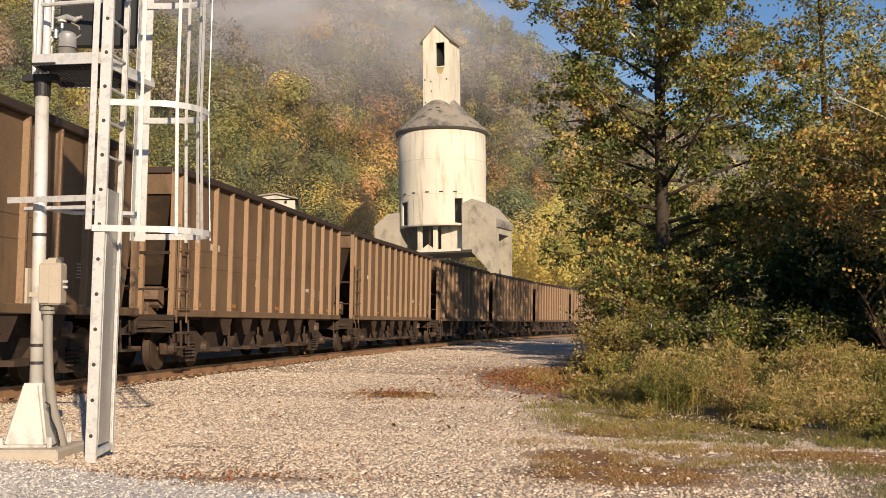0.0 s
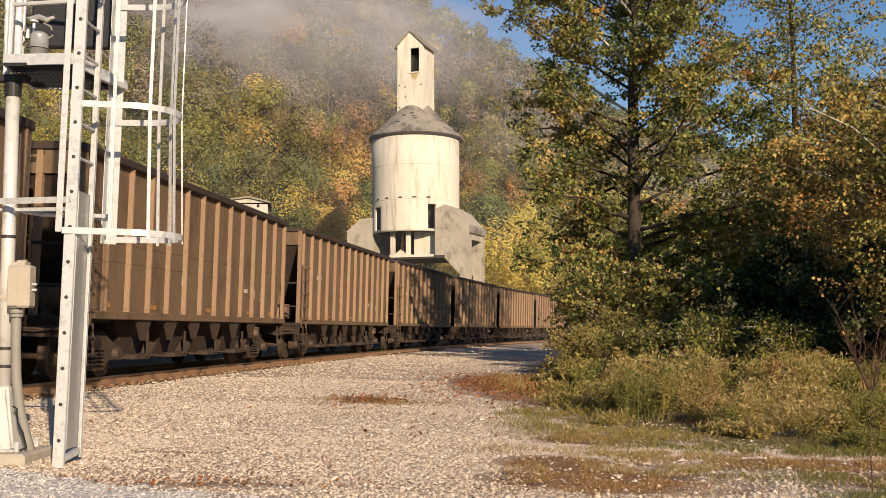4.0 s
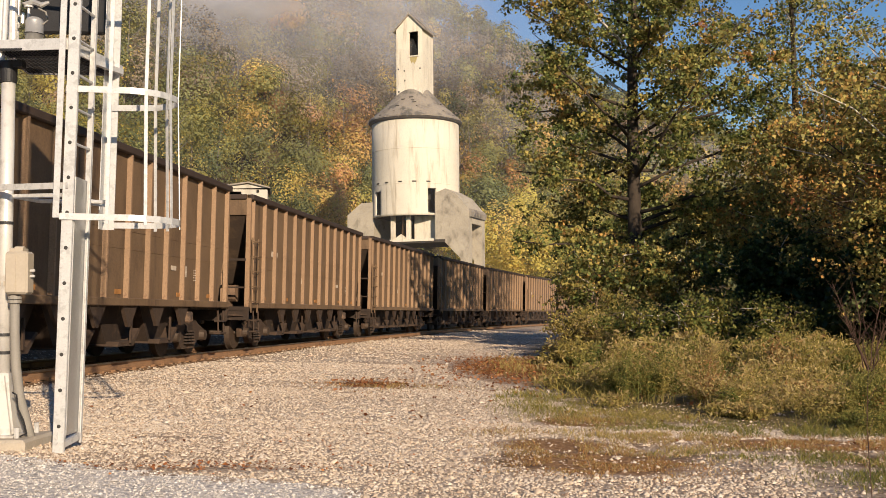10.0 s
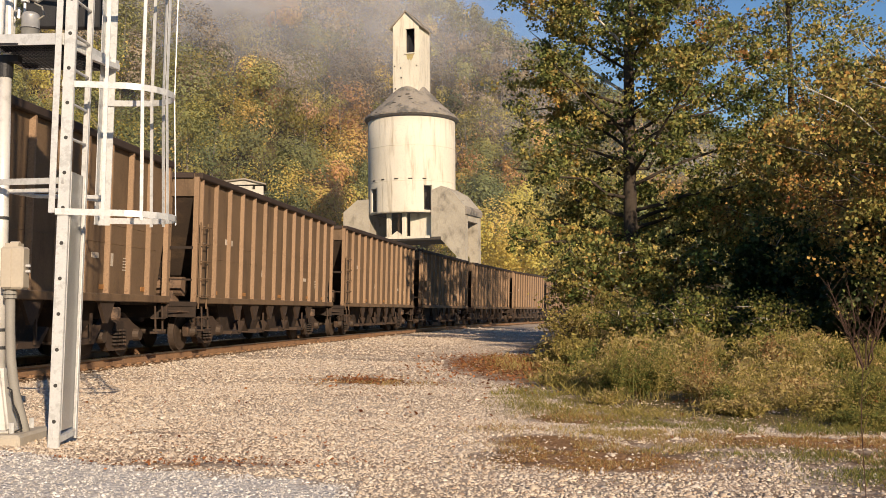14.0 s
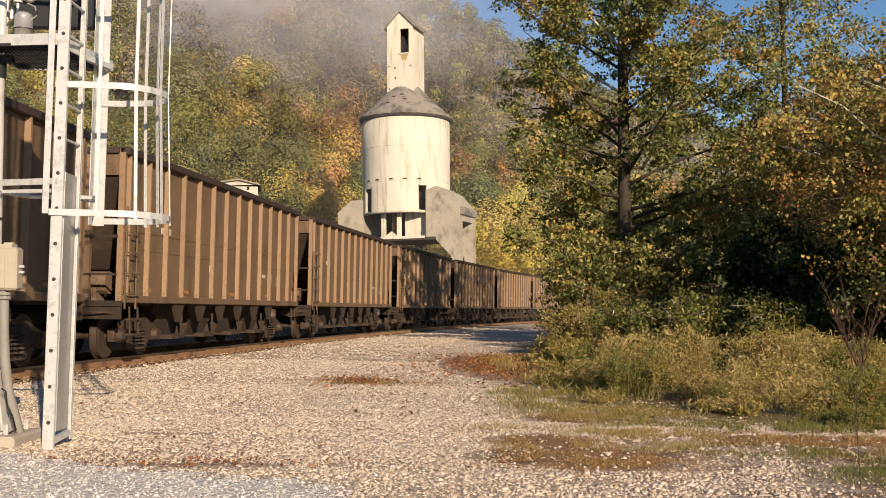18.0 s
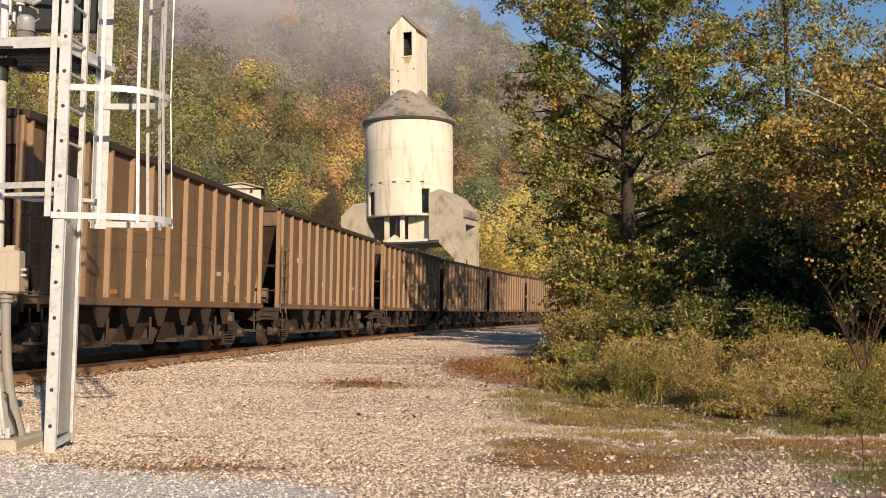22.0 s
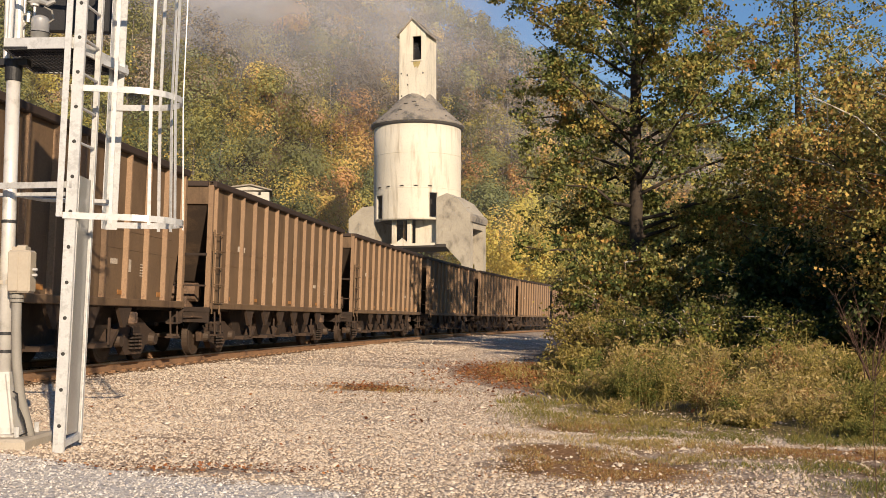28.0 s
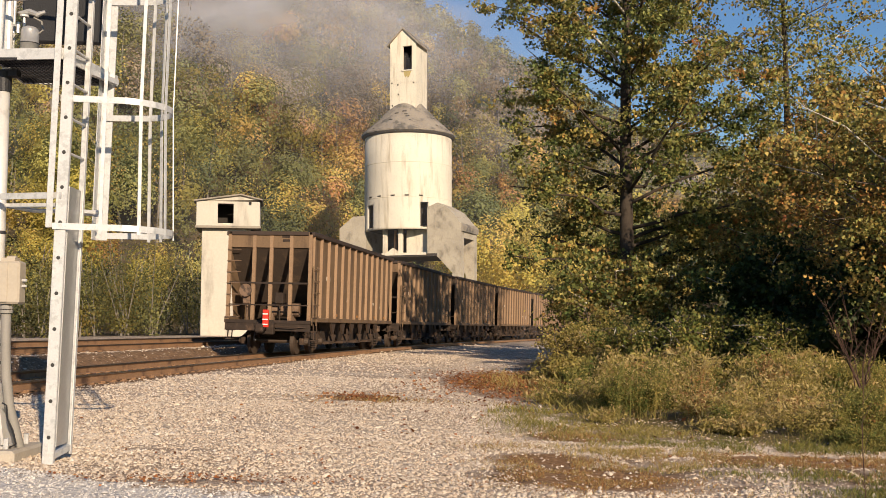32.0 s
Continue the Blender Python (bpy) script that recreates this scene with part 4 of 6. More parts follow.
    box(bm, -L - 0.3, -L - 0.08, -0.3, 0.3, 0.68, 1.1, 0.03)
    mirror_x(part("coupler", bm, GRIME, car, "grimy knuckle coupler"))
    bm = box(bmesh.new(), -L - 0.03, -L + 0.02, -W + 0.06, W - 0.06, ZS - 0.3, ZS - 0.05)
    mirror_x(part("end_beam", bm, GRIME, car, "grimy end beam over the coupler"))
    bm = tube(bmesh.new(), [(-L - 0.05, -1.35, ZS - 0.18), (-L - 0.22, -0.9, ZS - 0.16), (-L - 0.22, -0.3, ZS - 0.14), (-L - 0.1, -0.12, ZS - 0.15)], [0.018] * 4, 6)
    mirror_x(part("uncoupling_lever", bm, CAST, car))
    bm = tube(bmesh.new(), [(-L - 0.1, 0.35, 0.85), (-L - 0.25, 0.36, 0.6), (-L - 0.55, 0.25, 0.45), (-L - 0.85, 0.1, 0.5)], [0.025] * 4, 6)
    mirror_x(part("air_hose", bm, BLACK, car, "black air hose"))
    for sy in (-1, 1):
        bm = tube(bmesh.new(), [(-L + 0.35, sy * (W - 0.06), ZS - 0.05), (-L + 0.35, sy * (W - 0.03), 0.5), (-L + 0.75, sy * (W - 0.03), 0.5), (-L + 0.75, sy * (W - 0.06), ZS - 0.05)], [0.022] * 4, 6)
        box(bm, -L + 0.33, -L + 0.77, sy * (W - 0.06) - 0.09, sy * (W - 0.06) + 0.09, 0.48, 0.52)
        box(bm, -L + 0.33, -L + 0.77, sy * (W - 0.06) - 0.08, sy * (W - 0.06) + 0.08, 0.78, 0.81)
        mirror_x(part("sill_step", bm, CAST, car))
    # trucks
    truck = new("truck")
    truck.parent = car
    truck["label"] = "grimy two-axle cast steel truck"
    truck.location.x = -5.0
    for k, x in enumerate((-0.89, 0.89)):
        bm = rod(bmesh.new(), (x, -1.0, 0.457), (x, 1.0, 0.457), 0.08, n=10)
        for sy in (-1, 1):
            rod(bm, (x, sy * 0.70, 0.457), (x, sy * 0.82, 0.457), 0.457, 0.45, 28)
            rod(bm, (x, sy * 0.69, 0.457), (x, sy * 0.70, 0.457), 0.485, n=28)
            rod(bm, (x, sy * 0.82, 0.457), (x, sy * 0.83, 0.457), 0.38, 0.36, 24)
        part("wheelset", bm, WHEEL, truck, "steel wheelset with worn treads")
    for sy in (-1, 1):
        bm = prism(bmesh.new(), [(-1.15, 0.58), (-1.1, 0.34), (-0.62, 0.34), (-0.42, 0.16), (0.42, 0.16), (0.62, 0.34), (1.1, 0.34), (1.15, 0.58), (0.7, 0.72), (0.5, 0.82), (-0.5, 0.82), (-0.7, 0.72)], "y", sy * 1.03 - 0.07, sy * 1.03 + 0.07)
        frame_part = part("side_frame", bm, CAST, truck, "cast steel side frame")
        for x in (-0.89, 0.89):
            bm = rod(bmesh.new(), (x, sy * 1.1, 0.457), (x, sy * 1.22, 0.457), 0.14, 0.12, 14)
            part("bearing_cap", bm, WHEEL, frame_part)
        bm = bmesh.new()
        for x in (-0.2, 0.0, 0.2):
            for j in range(5):
                rod(bm, (x, sy * 1.12, 0.27 + j * 0.07), (x, sy * 1.12, 0.305 + j * 0.07), 0.085, n=10)
        part("spring", bm, GRIME, frame_part, "coil spring nest")
    bm = box(bmesh.new(), -0.2, 0.2, -1.15, 1.15, 0.5, 0.74, 0.03)
    part("bolster", bm, GRIME, truck)
    t2 = copy_thing(truck, pose(5.0, 0, 0))
    t2.parent = car
    bm = box(bmesh.new(), 3.85, 4.05, -W + 0.0, -W + 0.14, 0.78, 1.02, 0.03)
    part("end_lamp_box", bm, DUST, car, "pale box under the sill")
    return car


CARS = 38
cars = [build_car()]
for _k in range(1, CARS):
    cars.append(copy_thing(cars[0], pose(0, 0, 0)))
LAST = cars[-1]


def build_marker():
    """The red end-of-train marker on the last coupler."""
    bm = box(bmesh.new(), -7.56, -7.46, -0.3, -0.1, 0.92, 1.5, 0.015)
    mk = part("end_marker", bm, REDPLATE, LAST, "red end-of-train marker with white bars")
    for z in (1.0, 1.16, 1.34):
        part("marker_bar", box(bmesh.new(), -7.567, -7.561, -0.29, -0.11, z, z + 0.035), WHITEPLATE, mk)
    part("marker_post", rod(bmesh.new(), (-7.5, -0.1, 0.8), (-7.5, -0.2, 0.95), 0.03), BLACK, mk)


build_marker()


# ---- signal mast with its caged ladder ----
def build_signal():
    sig = tagged(new("signal_mast"), "galvanised railway signal mast with caged ladder, platform and junction box", "railway signal")
    lean = pose(-3.29, 9.0, 3.0) @ pose(0, 0, 0, 0, 1.45, 0) @ pose(3.29, -9.0, -3.0)
    sig.matrix_basis = lean
    MX, MY = -4.02, 9.4
    gz = 0.36
    # footing and flared base
    bm = box(bmesh.new(), MX - 0.42, MX + 0.36, MY - 0.4, MY + 0.36, gz - 0.4, gz + 0.1, 0.025)
    part("footing", bm, BASECONC, sig, "pale concrete footing")
    bm = bmesh.new()
    box(bm, MX - 0.27, MX + 0.2, MY - 0.25, MY + 0.22, gz + 0.1, gz + 0.125, 0.006)
    lower = [(-0.2, -0.2), (0.2, -0.2), (0.2, 0.2), (-0.2, 0.2)]
    a = [bm.verts.new((MX + u * 0.95 - 0.02, MY + v * 0.95, gz + 0.125)) for u, v in lower]
    b = [bm.verts.new((MX + u * 0.4, MY + v * 0.4, gz + 0.66)) for u, v in lower]
    for i in range(4):
        bm.faces.new((a[i], a[(i + 1) % 4], b[(i + 1) % 4], b[i]))
    bm.faces.new(b)
    base = part("mast_base", bm, ALU, sig, "flared cast aluminium mast base")
    for u, v in lower:
        bm = rod(bmesh.new(), (MX + u * 1.1, MY + v * 1.1, gz + 0.1), (MX + u * 1.1, MY + v * 1.1, gz + 0.19), 0.022, n=6)
        part("anchor_bolt", bm, GALV, base)
    bm = bmesh.new()
    for u in (-0.085, 0.085):
        bar(bm, (MX + u * 2.1, MY - 0.21, gz + 0.13), (MX + u * 0.75, MY - 0.1, gz + 0.64), 0.02, 0.03)
    part("base_fin", bm, ALU, base)
    bm = rod(bmesh.new(), (MX, MY, gz + 0.6), (MX, MY, 3.82), 0.062, 0.06, 20)
    mast = part("mast", bm, ALU, sig, "round bright aluminium mast", True)
    for z in (2.37, 1.36, 1.2):
        part("strap", rod(bmesh.new(), (MX, MY, z - 0.014), (MX, MY, z + 0.014), 0.0665, n=20), BAND, mast, "black strap")
    bm = rod(bmesh.new(), (MX, MY, 3.66), (MX, MY, 3.84), 0.072, 0.078, 18)
    box(bm, MX - 0.17, MX + 0.14, MY - 0.05, MY + 0.05, 3.8, 3.86)
    part("collar", bm, BLACK, mast, "dark clamp collar")
    bm = bmesh.new()
    rod(bm, (MX - 0.07, MY, 3.8), (MX - 0.07, MY, 8.4), 0.03, n=10)
    rod(bm, (MX + 0.03, MY, 3.8), (MX + 0.03, MY, 8.4), 0.042, n=12)
    part("upper_mast", bm, ALU, mast, "twin upper mast tubes")
    # junction box with its hose
    bm = box(bmesh.new(), -3.93, -3.73, 9.18, 9.34, 1.72, 2.1, 0.018)
    jb = part("junction_box", bm, PLASTIC, sig, "beige-grey electrical junction box")
    part("box_lid", box(bmesh.new(), -3.92, -3.83, 9.165, 9.18, 1.735, 2.085, 0.006), PLASTIC, jb)
    bm = bmesh.new()
    for z in (1.88, 1.93):
        rod(bm, (-3.73, 9.25, z), (-3.69, 9.25, z), 0.012, n=6)
    part("latch", bm, GALV, jb)
    bm = bmesh.new()
    box(bm, -3.9, -3.78, 9.2, 9.32, 2.1, 2.13)
    rod(bm, (-3.87, 9.26, 2.12), (-3.79, 9.26, 2.12), 0.03, n=8)
    part("box_cap", bm, PLASTIC, jb)
    bm = box(bmesh.new(), MX - 0.085, MX - 0.06, 9.3, 9.45, 1.74, 2.06)
    box(bm, MX - 0.08, MX + 0.1, 9.34, 9.36, 1.8, 1.84)
    part("box_bracket", bm, PLASTIC, jb)
    bm = bmesh.new()
    for z in (1.69, 1.655):
        rod(bm, (-3.87, 9.26, z - 0.014), (-3.87, 9.26, z + 0.014), 0.06, n=12)
    part("gland", bm, HOSE, jb)
    pts = [(-3.87, 9.26, 1.72), (-3.87, 9.27, 1.4), (-3.86, 9.28, 1.1), (-3.83, 9.3, 0.82), (-3.77, 9.33, 0.56), (-3.71, 9.36, 0.3)]
    part("conduit_hose", tube(bmesh.new(), pts, [0.043] * 6, 12), HOSE, sig, "thick grey conduit hose", True)
    bm = tube(bmesh.new(), [(-3.83, 9.15, 0.86), (-3.79, 9.14, 0.84), (-3.78, 9.15, 0.72), (-3.74, 9.17, 0.62), (-3.72, 9.2, 0.5), (-3.78, 9.2, 0.47)], [0.008] * 6, 6)
    part("loose_wire", bm, BLACK, sig, "loose black ground wire")
    # ladder: near and far rail, rungs, shield sheet over the lower part
    NX, NY, FX, FY = -3.29, 8.98, -3.255, 9.36
    bm = bmesh.new()
    box(bm, NX - 0.05, NX + 0.047, NY - 0.012, NY, 0.34, 8.2, 0.004)
    box(bm, NX + 0.035, NX + 0.047, NY, NY + 0.03, 0.34, 8.2)
    near = part("ladder_rail", bm, GALV, sig, "bright galvanised ladder rail with bolt holes")
    hole = rod(bmesh.new(), (NX, NY - 0.0145, 0), (NX, NY - 0.0115, 0), 0.017, n=10)
    hole = part("bolt_hole", hole, BOLT, near)
    zs = [0.58 + 0.3065 * k for k in range(26)]
    for k, z in enumerate(zs):
        o = hole if k == 0 else again(hole)
        o.matrix_basis = pose(0, 0, z)
    bm = bmesh.new()
    box(bm, FX - 0.03, FX + 0.03, FY, FY + 0.012, 0.4, 8.2, 0.004)
    box(bm, FX + 0.018, FX + 0.03, FY - 0.03, FY, 0.4, 8.2)
    part("ladder_rail", bm, GALV, sig, "bright galvanised ladder rail")
    rung = None
    for z in zs:
        if z < 2.75:
            continue
        if rung is None:
            rung = part("rung", rod(bmesh.new(), (NX + 0.02, NY, 0), (FX, FY, 0), 0.013, n=8), GALV, sig)
            rung.matrix_basis = pose(0, 0, z)
        else:
            again(rung).matrix_basis = pose(0, 0, z)
    bm = bmesh.new()
    bar(bm, (NX + 0.05, NY + 0.03, 0.5), (NX + 0.05, NY + 0.03, 2.72), 0.004, 0.03)
    v = [bm.verts.new(p) for p in ((NX + 0.04, NY + 0.03, 0.5), (FX - 0.01, FY - 0.03, 0.5), (FX - 0.01, FY - 0.03, 2.74), (NX + 0.04, NY + 0.03, 2.74),
                                   (NX + 0.052, NY + 0.03, 0.5), (FX + 0.002, FY - 0.03, 0.5), (FX + 0.002, FY - 0.03, 2.74), (NX + 0.052, NY + 0.03, 2.74))]
    for q in ((0, 1, 2, 3), (7, 6, 5, 4), (0, 4, 5, 1), (1, 5, 6, 2), (2, 6, 7, 3), (3, 7, 4, 0)):
        bm.faces.new([v[i] for i in q])
    part("climb_shield", bm, SHIELD, sig, "dull grey anti-climb shield sheet")
    bm = bar(bmesh.new(), (NX, NY, 0.41), (FX, FY, 0.46), 0.06, 0.05)
    part("ladder_foot", bm, GALV, sig)
    bm = bmesh.new()
    for z in (0.44, 0.485, 0.52):
        rod(bm, (NX - 0.015, NY - 0.025, z), (NX - 0.015, NY - 0.012, z), 0.015, n=8)
    part("foot_bolt", bm, GALV, near)
    # cage: hoops of flat bar and upright straps
    CX, CY = -2.93, 9.42

    def hoop_points():
        pts = [(NX - 0.06, NY - 0.03)]
        pts.append((-2.95, 8.99))
        for k in range(9):
            a = radians(-75 + 150 * k / 8)
            pts.append((-2.88 + 0.44 * math.cos(a), CY + 0.43 * math.sin(a)))
        pts.append((-3.0, 9.86))
        pts.append((-3.26, 9.87))
        return pts
    pts = hoop_points()
    hoop_bm = bmesh.new()
    rings = []
    for i, (x, y) in enumerate(pts):
        p0, p1 = pts[max(i - 1, 0)], pts[min(i + 1, len(pts) - 1)]
        dx, dy = p1[0] - p0[0], p1[1] - p0[1]
        ln = math.hypot(dx, dy)
        nx, ny = dy / ln * 0.004, -dx / ln * 0.004
        rings.append([hoop_bm.verts.new((x + s * nx, y + s * ny, z)) for s, z in ((1, -0.028), (1, 0.028), (-1, 0.028), (-1, -0.028))])
    for r0, r1 in zip(rings, rings[1:]):
        for i in range(4):
            hoop_bm.faces.new((r0[i], r0[(i + 1) % 4], r1[(i + 1) % 4], r1[i]))
    hoop = part("cage_hoop", hoop_bm, GALV, sig, "flat galvanised cage hoop")
    taper = 0.94
    squeeze = Matrix.Translation((NX, CY, 0)) @ Matrix.Diagonal((taper, taper, 1, 1)) @ Matrix.Translation((-NX, -CY, 0))
    upper_hoop = part("cage_hoop", bmesh.new(), GALV, sig, "flat galvanised cage hoop")
    upper_hoop.data = hoop.data.copy()
    upper_hoop.data.transform(squeeze)
    hoop.matrix_basis = pose(0, 0, 2.385)
    for k, z in enumerate((3.51, 4.64, 5.77, 6.9, 8.0)):
        (upper_hoop if k == 0 else again(upper_hoop)).matrix_basis = pose(0, 0, z)
    # shadows of the frame: straps inside the hoops
    idx = (1, 3, 5, 7, 9, 10)
    for i in idx:
        x, y = pts[i]
        p0, p1 = pts[i - 1], pts[i + 1]
        dx, dy = p1[0] - p0[0], p1[1] - p0[1]
        ln = math.hypot(dx, dy)
        xi, yi = NX + (x - NX) * taper, CY + (y - CY) * taper
        bm = bar(bmesh.new(), (x, y, 2.33), (xi, yi, 3.51), 0.008, 0.03, up=(dx / ln, dy / ln, 0))
        bar(bm, (xi, yi, 3.5), (xi, yi, 8.1), 0.008, 0.03, up=(dx / ln, dy / ln, 0))
        part("cage_strap", bm, GALV, sig, "")
    bm = bar(bmesh.new(), (-3.225, 9.86, 2.34), (-3.225, 9.86, 8.1), 0.012, 0.11, up=(1, 0, 0))
    bar(bm, (-3.28, 9.8, 2.34), (-3.28, 9.8, 8.1), 0.008, 0.1, up=(0, 1, 0))
    part("cage_back_strap", bm, GALV, sig, "wide back strap of the cage")
    bm = box(bmesh.new(), -3.405, -3.35, 8.93, 8.945, 2.37, 8.2, 0.003)
    box(bm, -3.405, -3.395, 8.945, 9.0, 2.37, 8.2)
    part("cage_post", bm, GALV, sig, "galvanised angle post")
    # standoff arms from mast to ladder
    bm = bar(bmesh.new(), (-4.27, 9.3, 2.655), (-3.29, 8.965, 2.655), 0.012, 0.055)
    bar(bm, (-4.2, 9.5, 2.6), (-3.4, 9.24, 2.6), 0.012, 0.04)
    tube(bm, [(-3.95, 9.45, 2.6), (-3.7, 9.4, 2.56), (-3.27, 9.4, 2.56), (-3.1, 9.42, 2.56)], [0.02, 0.02, 0.02, 0.02], 6)
    part("standoff_arm", bm, GALV, sig, "galvanised standoff arm clamped to the mast")
    bm = bmesh.new()
    bar(bm, (-3.28, 9.42, 3.86), (-3.15, 9.85, 3.86), 0.05, 0.05)
    part("standoff_bracket", bm, GALV, sig)
    part("standoff_bracket", bar(bmesh.new(), (-3.28, 9.42, 2.56), (-3.15, 9.6, 2.56), 0.05, 0.05), GALV, sig)
    # platform: edge frame and an open mesh floor
    z = 3.87
    bm = bmesh.new()
    bar(bm, (-4.0, 9.1, z + 0.04), (-3.36, 9.0, z + 0.04), 0.02, 0.1)
    bar(bm, (-4.0, 9.1, z + 0.04), (-4.1, 10.0, z + 0.04), 0.02, 0.1)
    bar(bm, (-4.1, 10.0, z + 0.04), (-3.2, 10.02, z + 0.04), 0.02, 0.1)
    bar(bm, (-3.36, 9.0, z + 0.04), (-3.2, 10.02, z + 0.04), 0.02, 0.1)
    part("platform_frame", bm, GALV, sig, "galvanised platform frame")
    bm = bmesh.new()
    for k in range(19):
        u = k / 18
        bar(bm, (-4.0 + 0.62 * u, 9.08, z), (-4.1 + 0.9 * u, 10.0, z), 0.007, 0.02)
        bar(bm, (-4.0 - 0.1 * u, 9.08 + 0.92 * u, z), (-3.37 + 0.17 * u, 9.02 + 0.98 * u, z), 0.007, 0.02)
    part("platform_grate", bm, BLACK, sig, "dark open mesh platform floor")
    bm = bmesh.new()
    rod(bm, (-3.97, 9.12, z), (-3.97, 9.12, 8.2), 0.026, n=10)
    rod(bm, (-4.02, 9.5, z), (-4.02, 9.5, 8.2), 0.02, n=8)
    for zz in (4.42, 4.95):
        rod(bm, (-3.97, 9.12, zz), (-3.36, 8.98, zz), 0.022, n=8)
    part("guard_rail", bm, GALV, sig, "galvanised guard rail")
    # signal head seen from below: black background box, and the silvery housing in front of it
    bm = box(bmesh.new(), -4.2, -3.42, 10.1, 10.18, 4.3, 6.4, 0.02)
    head = part("signal_background", bm, BLACK, sig, "black signal background plate")
    bm = box(bmesh.new(), -4.05, -3.6, 10.19, 10.4, 4.45, 5.2, 0.03)
    part("signal_housing", bm, BLACK, head)
    bm = lathe(bmesh.new(), [(0.01, 0), (0.07, 0), (0.078, 0.01), (0.08, 0.1), (0.088, 0.103), (0.088, 0.118), (0.08, 0.12), (0.082, 0.23), (0.07, 0.255), (0.04, 0.27), (0.01, 0.27)], 20)
    can = part("motor_can", bm, SHIELD, sig, "silvery can-shaped signal motor", True)
    can.matrix_basis = pose(-3.84, 9.45, 4.0)
    part("can_band", lathe(bmesh.new(), [(0.081, 0.104), (0.091, 0.104), (0.091, 0.113), (0.081, 0.113)], 20), BLACK, can, "black clamp band")
    bm = rod(bmesh.new(), (-0.06, 0, 0.25), (-0.06, 0, 0.37), 0.014, n=8)
    rod(bm, (-0.06, 0, 0.36), (-0.06, 0, 0.378), 0.04, n=10)
    part("can_valve", bm, GALV, can, "small bright stem and cap")
    bm = rod(bmesh.new(), (-0.1, -0.03, 0.2), (-0.1, -0.03, 0.3), 0.018, n=8)
    rod(bm, (-0.15, -0.03, 0.27), (-0.08, -0.03, 0.27), 0.012, n=6)
    part("can_clamp", bm, SHIELD, can)
    bm = tube(bmesh.new(), [(-0.06, 0.02, 0.37), (-0.12, 0.02, 0.395), (-0.03, 0.03, 0.42), (0.05, 0.02, 0.39), (0.12, 0.02, 0.42)], [0.02, 0.025, 0.03, 0.028, 0.015], 8)
    part("can_fitting", bm, SHIELD, can, "dull cast bracket over the can")
    bm = tube(bmesh.new(), [(0.07, 0, 0.2), (0.12, 0, 0.24), (0.1, 0, 0.32), (0.02, 0.02, 0.36)], [0.009] * 4, 6)
    part("can_cable", bm, HOSE, can)
    bm = tube(bmesh.new(), [(-0.14, 0, 0.2), (-0.19, 0, 0.12), (-0.16, 0, 0.05), (-0.1, 0, 0.02)], [0.014] * 4, 6)
    part("can_bracket", bm, GALV, can)
    # the mast stands upright; only the ladder, its cage and the platform lean
    for ob in sig.children:
        if ob.name.split(".")[0] in ("footing", "mast_base", "mast", "junction_box", "conduit_hose", "loose_wire"):
            ob.matrix_basis = lean.inverted() @ ob.matrix_basis


build_signal()

# ---- wooded slope: one sheet of leaf masses, one of trunks ----
def leaf_chips(rng, centres, size, tone, out, loose):
    """Small three-cornered leaf chips that face outwards from their crown."""
    n = len(centres)
    nor = out + rng.normal(size=(n, 3)) * loose + np.array([0, 0, 0.25])
    nor /= np.linalg.norm(nor, axis=1)[:, None]
    a = np.cross(nor, rng.normal(size=(n, 3)))
    a /= np.linalg.norm(a, axis=1)[:, None] + 1e-9
    b = np.cross(nor, a)
    s = (size * rng.uniform(0.6, 1.3, n))[:, None]
    c = np.asarray(centres)
    v = np.stack([c + a * s * 0.7, c - a * s * 0.4 + b * s * 0.6, c - a * s * 0.4 - b * s * 0.6], 1)
    return v.reshape(-1, 3), np.arange(3 * n).reshape(n, 3), np.repeat(tone, 3)


